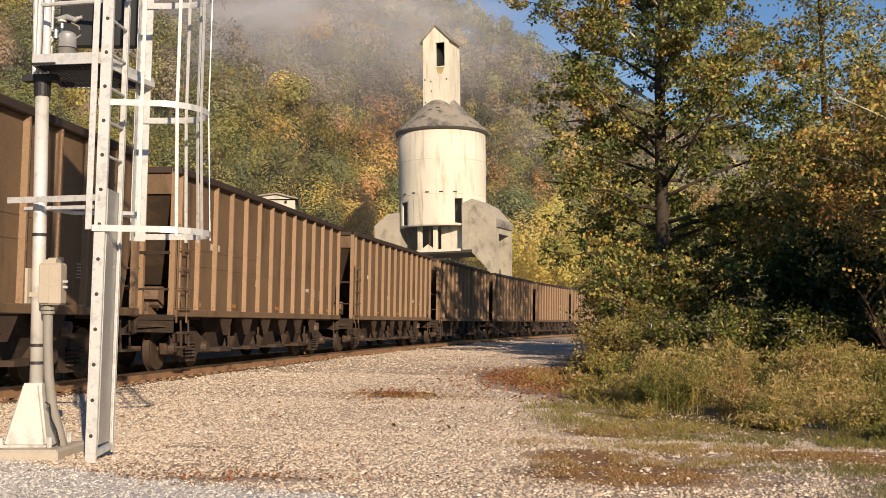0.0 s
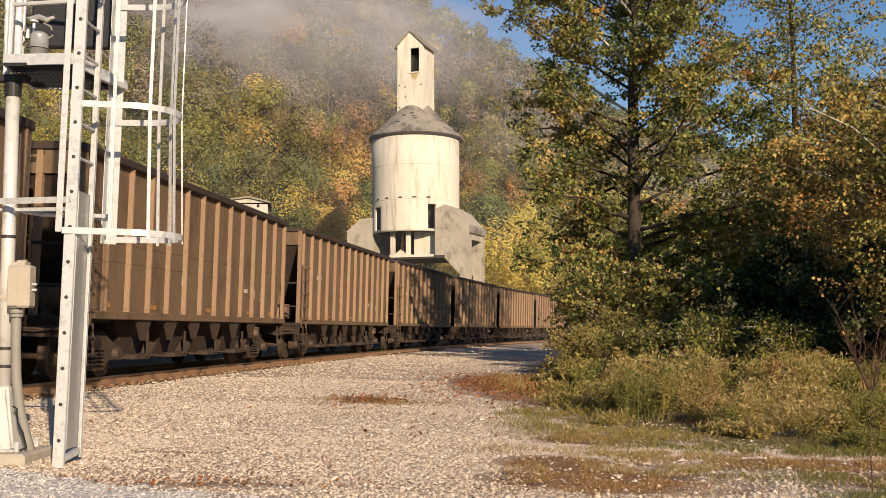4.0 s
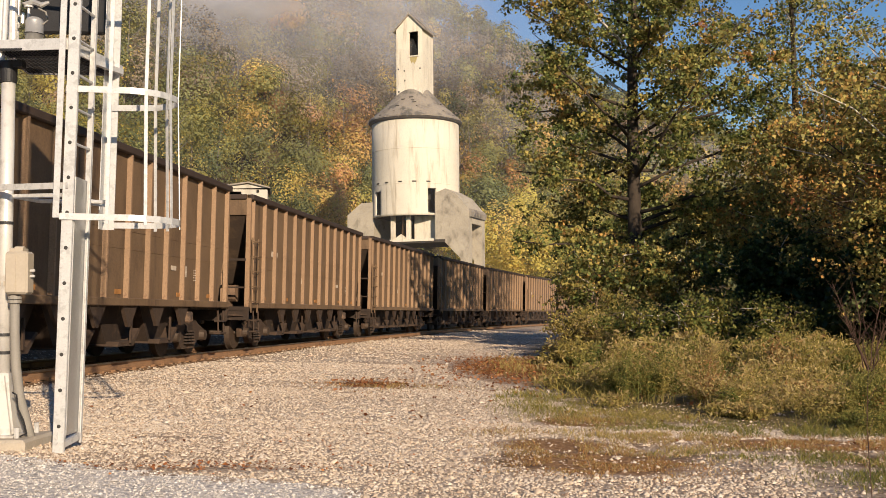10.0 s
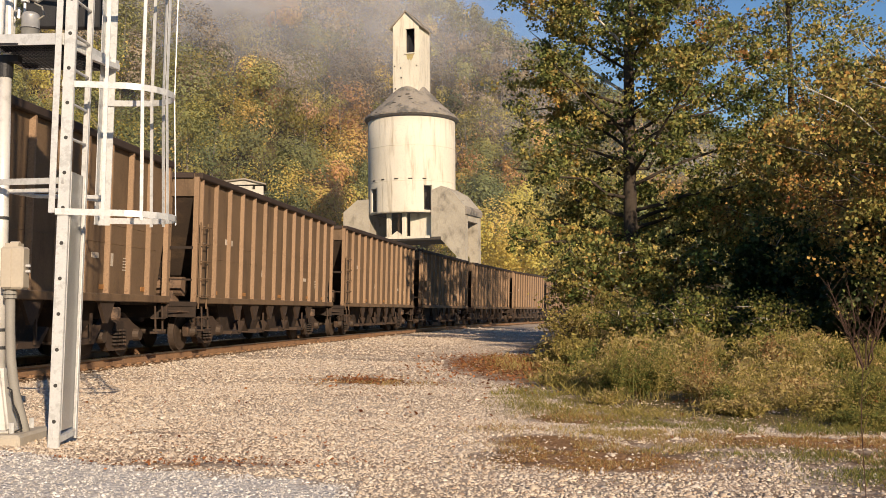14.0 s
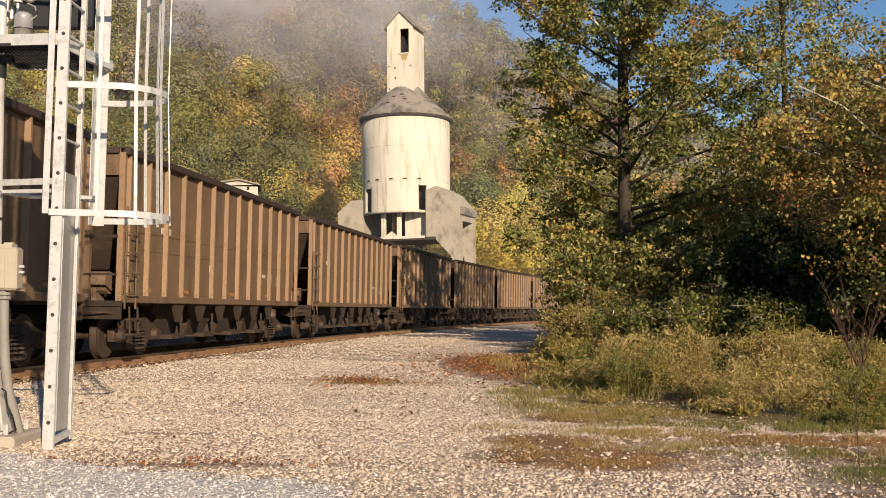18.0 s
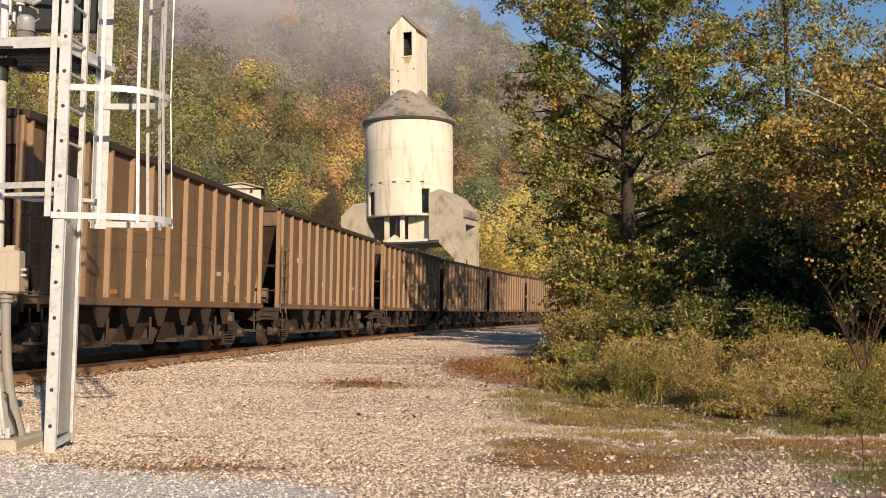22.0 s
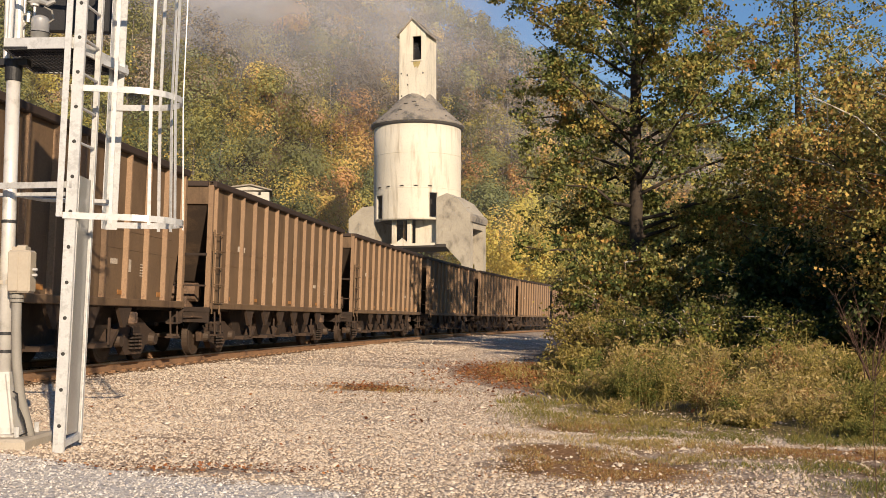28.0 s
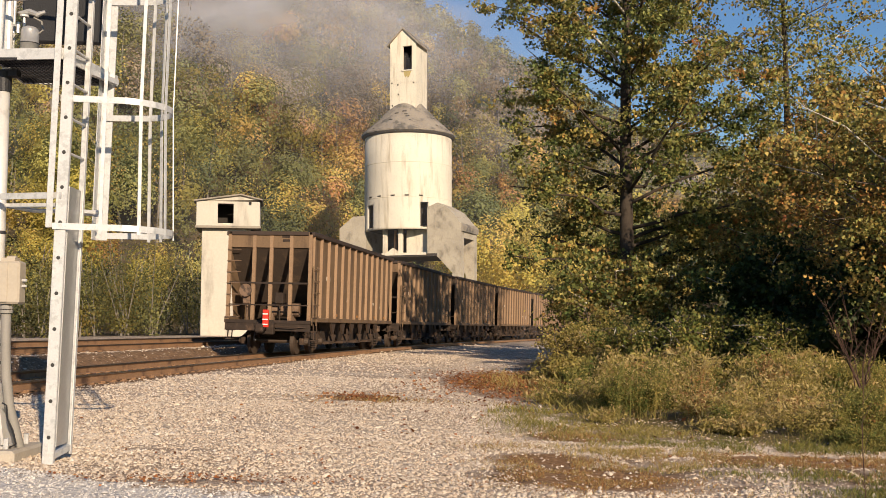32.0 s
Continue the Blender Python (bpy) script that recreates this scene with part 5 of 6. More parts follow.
def build_forest():
    """Every crown is a heap of rounded lobes in one colour of its own; higher up the slope the woods thin out and turn
    grey-brown, partly as haze put into the colour.
    """
    rng = np.random.default_rng(4)
    V, F, T, B, base = [], [], [], [], 0
    trunks = bmesh.new()
    count = 0
    taken = set()
    golden = [(6.0, 121), (8.5, 119), (11.0, 123), (13.5, 120), (4.0, 127), (16.0, 124), (9.5, 129), (14.0, 131)]
    for _ in range(60000):
        if count >= 2300:
            break
        y = 50 + 270 * rng.uniform() ** 0.8
        x = rng.uniform(-0.52 * y - 6, 0.44 * y + 6)
        gold = count < len(golden)
        if gold:
            x, y = golden[count]
        hz = hill(x, y)
        if gold:
            hz = 6.0
        if hz < 0.3:
            continue
        g = (int(x / 4.5), int(y / 4.5))
        if g in taken and rng.uniform() < 0.85:
            continue
        taken.add(g)
        z = ground_z(x, y)
        count += 1
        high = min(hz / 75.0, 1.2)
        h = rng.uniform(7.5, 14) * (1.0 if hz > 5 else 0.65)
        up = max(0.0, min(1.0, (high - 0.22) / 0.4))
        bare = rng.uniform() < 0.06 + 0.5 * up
        patch = noise.noise((x * 0.02, y * 0.02, 2.0)) * 0.3 + noise.noise((x * 0.07, y * 0.07, 9.0)) * 0.2
        pick_tone = rng.uniform() + patch
        if pick_tone < 0.26:
            tone = rng.uniform(0.0, 0.16)
        elif pick_tone < 0.7:
            tone = rng.uniform(0.16, 0.4)
        elif pick_tone < 0.98:
            tone = rng.uniform(0.42, 0.58)
        else:
            tone = rng.uniform(0.62, 0.74)
        # grey-brown tone for bare crowns and, painted in with it, the upper slope's haze
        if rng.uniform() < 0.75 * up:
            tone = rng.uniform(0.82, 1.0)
        if gold:
            tone, bare = 0.4 + 0.05 * rng.normal(), False
            h = rng.uniform(10, 15) if x > 0 else rng.uniform(7, 9)
        if y > 285:
            bare, tone = rng.uniform() < 0.12, rng.uniform(0.0, 0.3)
        tone = min(max(tone, 0.01), 0.99)
        rw = h * rng.uniform(0.26, 0.42)
        hidden = x > 0.16 * y
        m = min(max(1500 * (100 / y) ** 2 * (rw / 4) ** 2, 70), 2200) * (0.12 if bare else 1.0) * (0.25 if hidden else 1.0)
        m = max(int(m * (2.2 if gold else 2.1)), 14)
        ls = 0.0019 * y * (1.9 if hidden else 1.0)
        k = int(rng.integers(6, 10))
        e0 = rng.normal(size=(k, 3))
        e0 /= np.linalg.norm(e0, axis=1)[:, None]
        e0[:, 2] *= 0.9
        lobes = e0 * np.array([rw * 0.62, rw * 0.62, h * 0.26]) + np.array([x, y, z + h * 0.62])
        lobe_r = rw * rng.uniform(0.34, 0.56, k)
        pick = rng.integers(0, k, m)
        d = rng.normal(size=(m, 3))
        d /= np.linalg.norm(d, axis=1)[:, None]
        c = lobes[pick] + d * (lobe_r[pick] * rng.uniform(0.72, 1.12, m))[:, None]
        d = 0.6 * d + 0.5 * e0[pick]
        v, f, t = leaf_chips(rng, c, ls, np.full(m, tone) + 0.05 * rng.normal(size=k)[pick], d, 0.2)
        V.append(v)
        F.append(f + base)
        T.append(t)
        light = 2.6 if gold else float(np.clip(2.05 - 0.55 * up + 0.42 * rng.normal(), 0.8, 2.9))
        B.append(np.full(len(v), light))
        base += len(v)
        lean = rng.normal(size=2) * 0.6
        if bare or rng.uniform() < 0.22 + 0.2 * up:
            r = 0.08 + 0.006 * h
            rod(trunks, (x, y, z - 0.5), (x + lean[0], y + lean[1], z + h * (1.12 if bare else 0.8)), r, 0.03, 5, False)
            if bare:
                for _b in range(8):
                    a, u = rng.uniform(0, 6.28), rng.uniform(0.35, 0.9)
                    p = (x + lean[0] * u, y + lean[1] * u, z + h * u)
                    rod(trunks, p, (p[0] + math.cos(a) * h * 0.17, p[1] + math.sin(a) * h * 0.17, p[2] + h * rng.uniform(0.14, 0.28)), 0.05, 0.015, 4, False)
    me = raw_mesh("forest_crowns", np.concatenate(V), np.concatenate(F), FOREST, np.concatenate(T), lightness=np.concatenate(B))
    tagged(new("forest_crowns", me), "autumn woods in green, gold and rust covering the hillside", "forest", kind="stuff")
    ob = finish("forest_trunks", trunks, FARBARK)
    tagged(ob, "pale bare trunks standing among the autumn woods", "tree trunks", kind="stuff")


build_forest()

# ---- near trees ----
def lobed_leaves(rng, centres, size, tone):
    """Three-lobed leaves, one face each, hanging at random."""
    n = len(centres)
    nor = rng.normal(size=(n, 3)) + np.array([0.0, -0.1, 0.35])
    nor /= np.linalg.norm(nor, axis=1)[:, None]
    a = np.cross(nor, rng.normal(size=(n, 3)))
    a /= np.linalg.norm(a, axis=1)[:, None] + 1e-9
    b = np.cross(nor, a)
    shape = [(0.0, -0.5), (0.54, -0.14), (0.26, 0.14), (0.0, 0.6), (-0.26, 0.14), (-0.54, -0.14)]
    s = (size * rng.uniform(0.6, 1.25, n))[:, None]
    c = np.asarray(centres)
    v = np.stack([c + s * (u * a + w * b) + nor * s * (0.12 * abs(u)) for u, w in shape], 1)
    k = len(shape)
    return v.reshape(-1, 3), np.arange(k * n).reshape(n, k), np.repeat(tone, k)


def grow_tree(name, label, category, base, height, trunk_r, reach, low, limbs, seed, leaf_mat, leaf, tone0, per_clump, bark, lean=(0, 0), lobed=True, pale_from=0.5, side=None, droop=0.0, twigs=6, clump=0.42):
    """A tapered trunk, limbs that fork into twigs, and leaves gathered round the twigs."""
    rng = np.random.default_rng(seed)
    tree = tagged(new(name), label, category)
    tree.location = base
    steps = 9
    line = []
    for k in range(steps + 1):
        u = k / steps
        line.append(Vector((lean[0] * u + 0.12 * math.sin(5 * u + seed), lean[1] * u + 0.12 * math.cos(4 * u + seed), height * u - 0.2 * (k == 0))))
    part("trunk", tube(bmesh.new(), line, [trunk_r * (1.25 if k == 0 else 1) * (1 - 0.9 * k / steps) + 0.015 for k in range(steps + 1)], 12), bark, tree, "mottled tapering trunk", True)
    centres, tones = [], []
    for i in range(limbs):
        u = low + (0.97 - low) * ((i + rng.uniform(0, 0.8)) / limbs)
        az_l = i * 2.4 + rng.uniform(-0.5, 0.5)
        if u < 0.2 and math.sin(az_l) < -0.5:
            az_l += math.pi
        k = min(int(u * steps), steps - 1)
        start = line[k].lerp(line[k + 1], u * steps - k)
        ln = reach * (0.4 + 0.65 * math.sin(math.pi * (0.15 + 0.75 * (1 - u)))) * rng.uniform(0.8, 1.15)
        if side is not None:
            ln *= 1 + side * math.cos(az_l)
        rise = rng.uniform(0.15, 0.6) + 0.5 * u - droop * (1 - u)
        d = Vector((math.cos(az_l), math.sin(az_l), rise)).normalized()
        pts = [start]
        for j in range(1, 6):
            sag = -0.05 * j * j * (1 - u) * droop
            pts.append(start + d * (ln * j / 5) + Vector((rng.normal() * 0.13, rng.normal() * 0.13, rng.normal() * 0.1 + sag)))
        r0 = max(trunk_r * (1 - 0.85 * u) * 0.3, 0.025)
        part("limb", tube(bmesh.new(), pts, [r0 * (1 - 0.85 * j / 5) + 0.006 for j in range(6)], 7), PALEBARK if u > pale_from and i % 2 else bark, tree, "", True)
        bm = bmesh.new()
        for j in range(twigs):
            v = 0.24 + 0.76 * (j + rng.uniform(0, 1)) / twigs
            q = min(int(v * 5), 4)
            p = pts[q].lerp(pts[q + 1], v * 5 - q)
            e = Vector((rng.normal(), rng.normal(), rng.normal() * 0.6 + 0.15 - droop)).normalized() * rng.uniform(0.5, 1.1) * (ln / 4) ** 0.5
            rod(bm, p, p + e, 0.014, 0.004, 4, False)
            m = int(per_clump * rng.uniform(0.5, 1.4))
            knots = np.array(p)[None] + np.array(e)[None] * rng.uniform(0.25, 1.1, (5, 1)) + rng.normal(size=(5, 3)) * clump * np.array([0.75, 0.75, 0.55])
            knot = rng.integers(0, 5, m)
            centres.append(knots[knot] + rng.normal(size=(m, 3)) * clump * np.array([0.4, 0.4, 0.26]))
            tones.append(tone0 + rng.normal() * 0.09 + (rng.normal(size=5) * 0.13)[knot] + rng.normal(size=m) * 0.07)
        tagged(part("twig_spray", bm, TWIG, tree), kind="stuff")
    c, tn = np.concatenate(centres), np.clip(np.concatenate(tones), 0.02, 0.98)
    v, f, t = (lobed_leaves if lobed else leaf_cards)(rng, c, np.full(len(c), leaf), tn)
    ob = new("crown", raw_mesh("crown", v, f, leaf_mat, t))
    ob.parent = tree
    tagged(ob, "thin autumn crown of green, yellow and rust leaves", kind="stuff")
    return tree


def gz(x, y):
    return (x, y, ground_z(x, y))


grow_tree("sycamore_tree", "tall sycamore with mottled trunk and thinning autumn leaves", "tree", gz(7.1, 40.0), 24.0, 0.3, 6.3, 0.1, 78, 3, SYCAMORE, 0.13, 0.3, 180, BARK, lean=(0.3, 0.3), side=0.08, droop=0.14, pale_from=0.4, twigs=9, clump=0.42)
grow_tree("sycamore_tree", "slimmer sycamore behind the brush with yellowing leaves", "tree", gz(15.0, 44.0), 20.0, 0.22, 5.6, 0.14, 50, 23, SYCAMORE, 0.13, 0.34, 88, BARK, lean=(-0.5, 0.3), droop=0.12, pale_from=0.4, twigs=8, clump=0.55)
grow_tree("maple_tree", "broad tree with drooping orange and gold leaves", "tree", gz(11.8, 21.5), 4.9, 0.17, 3.7, 0.25, 38, 8, SYCAMORE, 0.085, 0.5, 200, BARK, lean=(-0.4, 0.2), side=-0.15, droop=0.12, twigs=7, clump=0.42)
# the next two trees stand out of view, added to shade the hollow
grow_tree("maple_tree", "broad tree with drooping orange and gold leaves", "tree", gz(19.5, 25.0), 7.0, 0.22, 5.0, 0.12, 30, 9, SYCAMORE, 0.26, 0.5, 40, BARK, droop=0.35, twigs=7)
grow_tree("maple_tree", "low spreading tree with drooping gold leaves, out of view, added for shade", "tree", gz(14.9, 24.8), 4.0, 0.18, 3.3, 0.12, 34, 29, SYCAMORE, 0.24, 0.45, 45, BARK, droop=0.3, twigs=7)
grow_tree("understory_tree", "understory tree with rust and olive leaves", "tree", gz(13.0, 38.0), 7.5, 0.16, 3.2, 0.2, 36, 15, SYCAMORE, 0.13, 0.52, 90, TWIG, droop=0.25, twigs=7)
grow_tree("understory_tree", "understory tree with rust and olive leaves", "tree", gz(13.2, 29.5), 7.4, 0.18, 4.0, 0.3, 42, 16, SYCAMORE, 0.105, 0.54, 125, TWIG, droop=0.22, twigs=7)
for _i, (_x, _y, _h) in enumerate(((10.6, 34.5, 3.2), (12.4, 33.0, 3.0), (17.0, 35.0, 3.8), (13.8, 28.0, 2.4), (11.2, 27.5, 2.2), (16.0, 31.0, 3.0))):
    grow_tree("shade_shrub", "dark green shrub in the shade under the trees", "shrub", gz(_x, _y), _h, 0.06, 1.9, 0.04, 16, 60 + _i, VINE, 0.15, 0.25, 95, TWIG, lobed=False, droop=0.15, twigs=6, clump=0.36)
for _i, (_x, _y, _h) in enumerate(((5.0, 37.0, 3.0), (6.3, 37.6, 3.4), (8.4, 38.2, 3.2))):
    grow_tree("sycamore_sprout", "young sycamore sprout with gold and rust leaves", "tree", gz(_x, _y), _h, 0.05, 1.5, 0.15, 14, 80 + _i, SYCAMORE, 0.12, 0.32, 60, TWIG, droop=0.15, twigs=6, clump=0.3)
for _i, (_x, _y, _h, _t) in enumerate(((3.5, 29.0, 1.5, 0.5), (4.3, 30.0, 1.7, 0.46), (5.3, 31.0, 1.8, 0.5), (6.3, 32.0, 1.9, 0.4), (7.3, 33.0, 1.9, 0.36), (8.3, 32.0, 2.1, 0.3), (5.7, 35.0, 2.3, 0.55), (6.9, 36.0, 2.2, 0.4), (9.3, 35.0, 2.1, 0.3), (10.3, 31.0, 1.9, 0.2))):
    grow_tree("bush", "rounded leafy bush in olive and gold behind the brush", "shrub", gz(_x, _y), _h * 0.5, 0.02, 0.85, 0.05, 15, 100 + _i, WEEDS if _x < 6 else VINE, 0.06, _t, 120, TWIG, lobed=False, droop=0.05, twigs=5, clump=0.22)
for _i, (_x, _y, _h) in enumerate(((5.4, 25.0, 1.9), (6.5, 26.0, 2.1), (7.5, 24.2, 2.0), (4.6, 26.5, 1.7))):
    grow_tree("bush", "broad-leaved green bush rising behind the dry weeds", "shrub", gz(_x, _y), _h * 0.6, 0.02, 0.8, 0.1, 12, 140 + _i, WEEDS, 0.07, 0.12, 60, TWIG, lobed=False, droop=0.0, twigs=5, clump=0.24)
grow_tree("sapling", "slim sapling with few yellow leaves", "tree", gz(6.6, 41.0), 4.2, 0.07, 1.2, 0.3, 8, 21, SYCAMORE, 0.14, 0.55, 16, BARK, twigs=4)


# ---- brush, grass and fallen leaves ----
def brush_height(x, y):
    e = x - brush_edge(y)
    front = y - (14.5 - (x - 1.6) * 1.3 if x < 4.5 else 10.7)
    back = blend(front, [(0.0, 0.0), (0.5, 0.28), (1.6, 0.62), (4, 0.85), (9, 1.05), (16, 1.3)])
    right = blend(x - 0.42 * y, [(-3.0, 1.0), (-1.4, 0.95), (0, 0.8)])
    return max(0.0, min(1.0, e * 1.5)) * back * right * max(0.0, 0.6 + 1.2 * noise.noise((x * 0.6, y * 0.6, 4)) + 0.2 * noise.noise((x * 2.1, y * 2.1, 8)))


def build_brush():
    """Weeds: every plant is a sheaf of arching stems set with small narrow leaves; some carry pale flower heads."""
    rng = np.random.default_rng(12)
    cs, tn, sz = [], [], []
    sv, st = [], []
    plants = 0
    for _ in range(9000):
        if plants >= 345:
            break
        y = 10.9 + 18 * rng.uniform() ** 1.15
        x = rng.uniform(brush_edge(y), min(0.47 * y + 1.5, 14))
        h = brush_height(x, y) * rng.uniform(0.7, 1.3) * (0.85 + 0.6 * noise.noise((x * 0.5, y * 0.5, 33)))
        h = h if h < 0.8 else 0.8 + (h - 0.8) * 0.4
        if h < 0.1 or y > blend(x, [(3, 29), (6, 27), (8, 23), (10, 20)]) or noise.noise((x * 1.1, y * 1.1, 21)) < -0.09:
            continue
        plants += 1
        z = ground_z(x, y)
        r = rng.uniform(0.3, 0.7) * (0.45 + 0.55 * h)
        green = x - 0.28 * y > 1.2 and y < 16
        kind = noise.noise((x * 0.55, y * 0.55, 15)) + 0.35 * rng.normal()
        if green:
            tone = rng.uniform(0.08, 0.3)
        elif kind < -0.25:
            tone = rng.uniform(0.05, 0.25)
        elif kind < 0.35:
            tone = rng.uniform(0.36, 0.52)
        else:
            tone = rng.uniform(0.5, 0.64)
        if rng.uniform() < 0.06:
            tone = rng.uniform(0.86, 0.95)
        flowers = 0.42 < tone < 0.66
        n = int(11 + 18 * r)
        a = rng.uniform(0, 6.283, n)
        out = np.stack([np.cos(a), np.sin(a)], 1) * (r * rng.uniform(0.15, 1.15, n))[:, None]
        foot = np.stack([x + rng.normal(size=n) * r * 0.25, y + rng.normal(size=n) * r * 0.25], 1)
        frac = np.linalg.norm(out, axis=1) / r
        hh = h * rng.uniform(0.7, 1.12, n) * (1 - 0.32 * np.minimum(frac, 1.1) ** 2)
        near = y < 16
        nl = 54 if near else 34 if y < 21 else 20
        t = rng.uniform(0.12, 1.06, (n, nl)) ** 0.8
        px = foot[:, :1] + out[:, :1] * t ** 1.7 + rng.normal(size=(n, nl)) * (0.025 + 0.045 * t)
        py = foot[:, 1:] + out[:, 1:] * t ** 1.7 + rng.normal(size=(n, nl)) * (0.025 + 0.045 * t)
        pz = z + hh[:, None] * t * (1.15 - 0.15 * t) + rng.normal(size=(n, nl)) * 0.02
        cs.append(np.stack([px, py, np.maximum(pz, z + 0.01)], -1).reshape(-1, 3))
        stem_tone = tone + 0.09 * rng.normal(size=(n, 1))
        tl = stem_tone + 0.16 * (t - 0.6) + 0.05 * rng.normal(size=(n, nl))
        size = np.full((n, nl), 0.021 if near else 0.03 if y < 21 else 0.06) * (1.15 - 0.4 * t)
        if flowers:
            tip = (t > 0.86) & (rng.uniform(size=(n, nl)) < 0.4)
            tl = np.where(tip, 0.8, tl)
            size = np.where(tip, size * 1.7, size)
        tn.append(tl.ravel())
        sz.append(size.ravel())
        w = 0.0026 if y < 18 else 0.006
        for i in range(n):
            last = None
            for tt in (0.0, 0.5, 1.0):
                q = (foot[i, 0] + out[i, 0] * tt ** 1.7, foot[i, 1] + out[i, 1] * tt ** 1.7, z + hh[i] * tt * (1.15 - 0.15 * tt))
                if last is not None:
                    sv += [(last[0] - w, last[1], last[2]), (last[0] + w, last[1], last[2]), (q[0] + w * 0.6, q[1], q[2]), (q[0] - w * 0.6, q[1], q[2])]
                    st += [float(np.clip(stem_tone[i, 0] + 0.1, 0.05, 0.95))] * 4
                last = q
    c, t, s = np.concatenate(cs), np.clip(np.concatenate(tn), 0.02, 0.95), np.concatenate(sz)
    v, f, t = leaf_cards(rng, c, s, t, long=2.3, flat=0.1)
    tagged(new("brush", raw_mesh("brush", v, f, WEEDS, t)), "tangled waist-high weeds in dry green and straw tones", "brush", kind="stuff")
    tagged(new("weed_stems", raw_mesh("weed_stems", sv, np.arange(len(sv)).reshape(-1, 4), WEEDS, st)), "straw-coloured weed stems standing in the brush", "weeds", kind="stuff")


build_brush()


def build_thicket():
    """The rough growth along the far side of the tracks, at the foot of the slope."""
    rng = np.random.default_rng(57)
    cs, tn, no, br, stems = [], [], [], [], bmesh.new()
    for k in range(230):
        s, q = rng.uniform(14, 105), -rng.uniform(10.5, 27)
        x, y, _ = on_track(s, q)
        if math.hypot(x + 11.7, y - 57) < 4.5 or math.hypot(x + 3.5, y - 105) < 11:
            continue
        z = ground_z(x, y)
        h = rng.uniform(1.2, 2.4) if q > -14 else rng.uniform(2.5, 6.5)
        r = h * rng.uniform(0.3, 0.5)
        tone = 0.24 + 0.3 * noise.noise((x * 0.1, y * 0.1, 5)) + 0.12 * rng.normal()
        m = int(620 * (h / 3) ** 1.1)
        d = rng.normal(size=(m, 3))
        d /= np.linalg.norm(d, axis=1)[:, None]
        lobes = rng.normal(size=(5, 3)) * np.array([r * 0.45, r * 0.45, h * 0.16]) + np.array([x, y, z + h * 0.52])
        c = lobes[rng.integers(0, 5, m)] + d * (rng.uniform(0.4, 1, m) ** 0.5)[:, None] * np.array([r * 0.7, r * 0.7, h * 0.34])
        cs.append(c)
        no.append(d)
        br.append(np.full(m, float(np.clip(0.95 + 0.3 * rng.normal(), 0.45, 1.5))))
        tn.append(np.full(m, tone) + rng.normal(size=m) * 0.07)
        for _s in range(2):
            rod(stems, (x, y, z - 0.2), (x + rng.normal() * r * 0.5, y + rng.normal() * r * 0.5, z + h * 1.0), 0.035, 0.01, 4, False)
    c = np.concatenate(cs)
    v, f, t = leaf_cards(rng, c, np.full(len(c), 0.115), np.clip(np.concatenate(tn), 0.03, 0.7), out=np.concatenate(no), loose=0.45, flat=0.2)
    tagged(new("thicket", raw_mesh("thicket", v, f, FOREST, t, lightness=np.repeat(np.concatenate(br), 4))), "tangled green and gold thicket at the foot of the slope", "bushes", kind="stuff")
    tagged(finish("thicket_stems", stems, FARBARK), "thin grey stems standing in the trackside thicket", "stems", kind="stuff")


build_thicket()


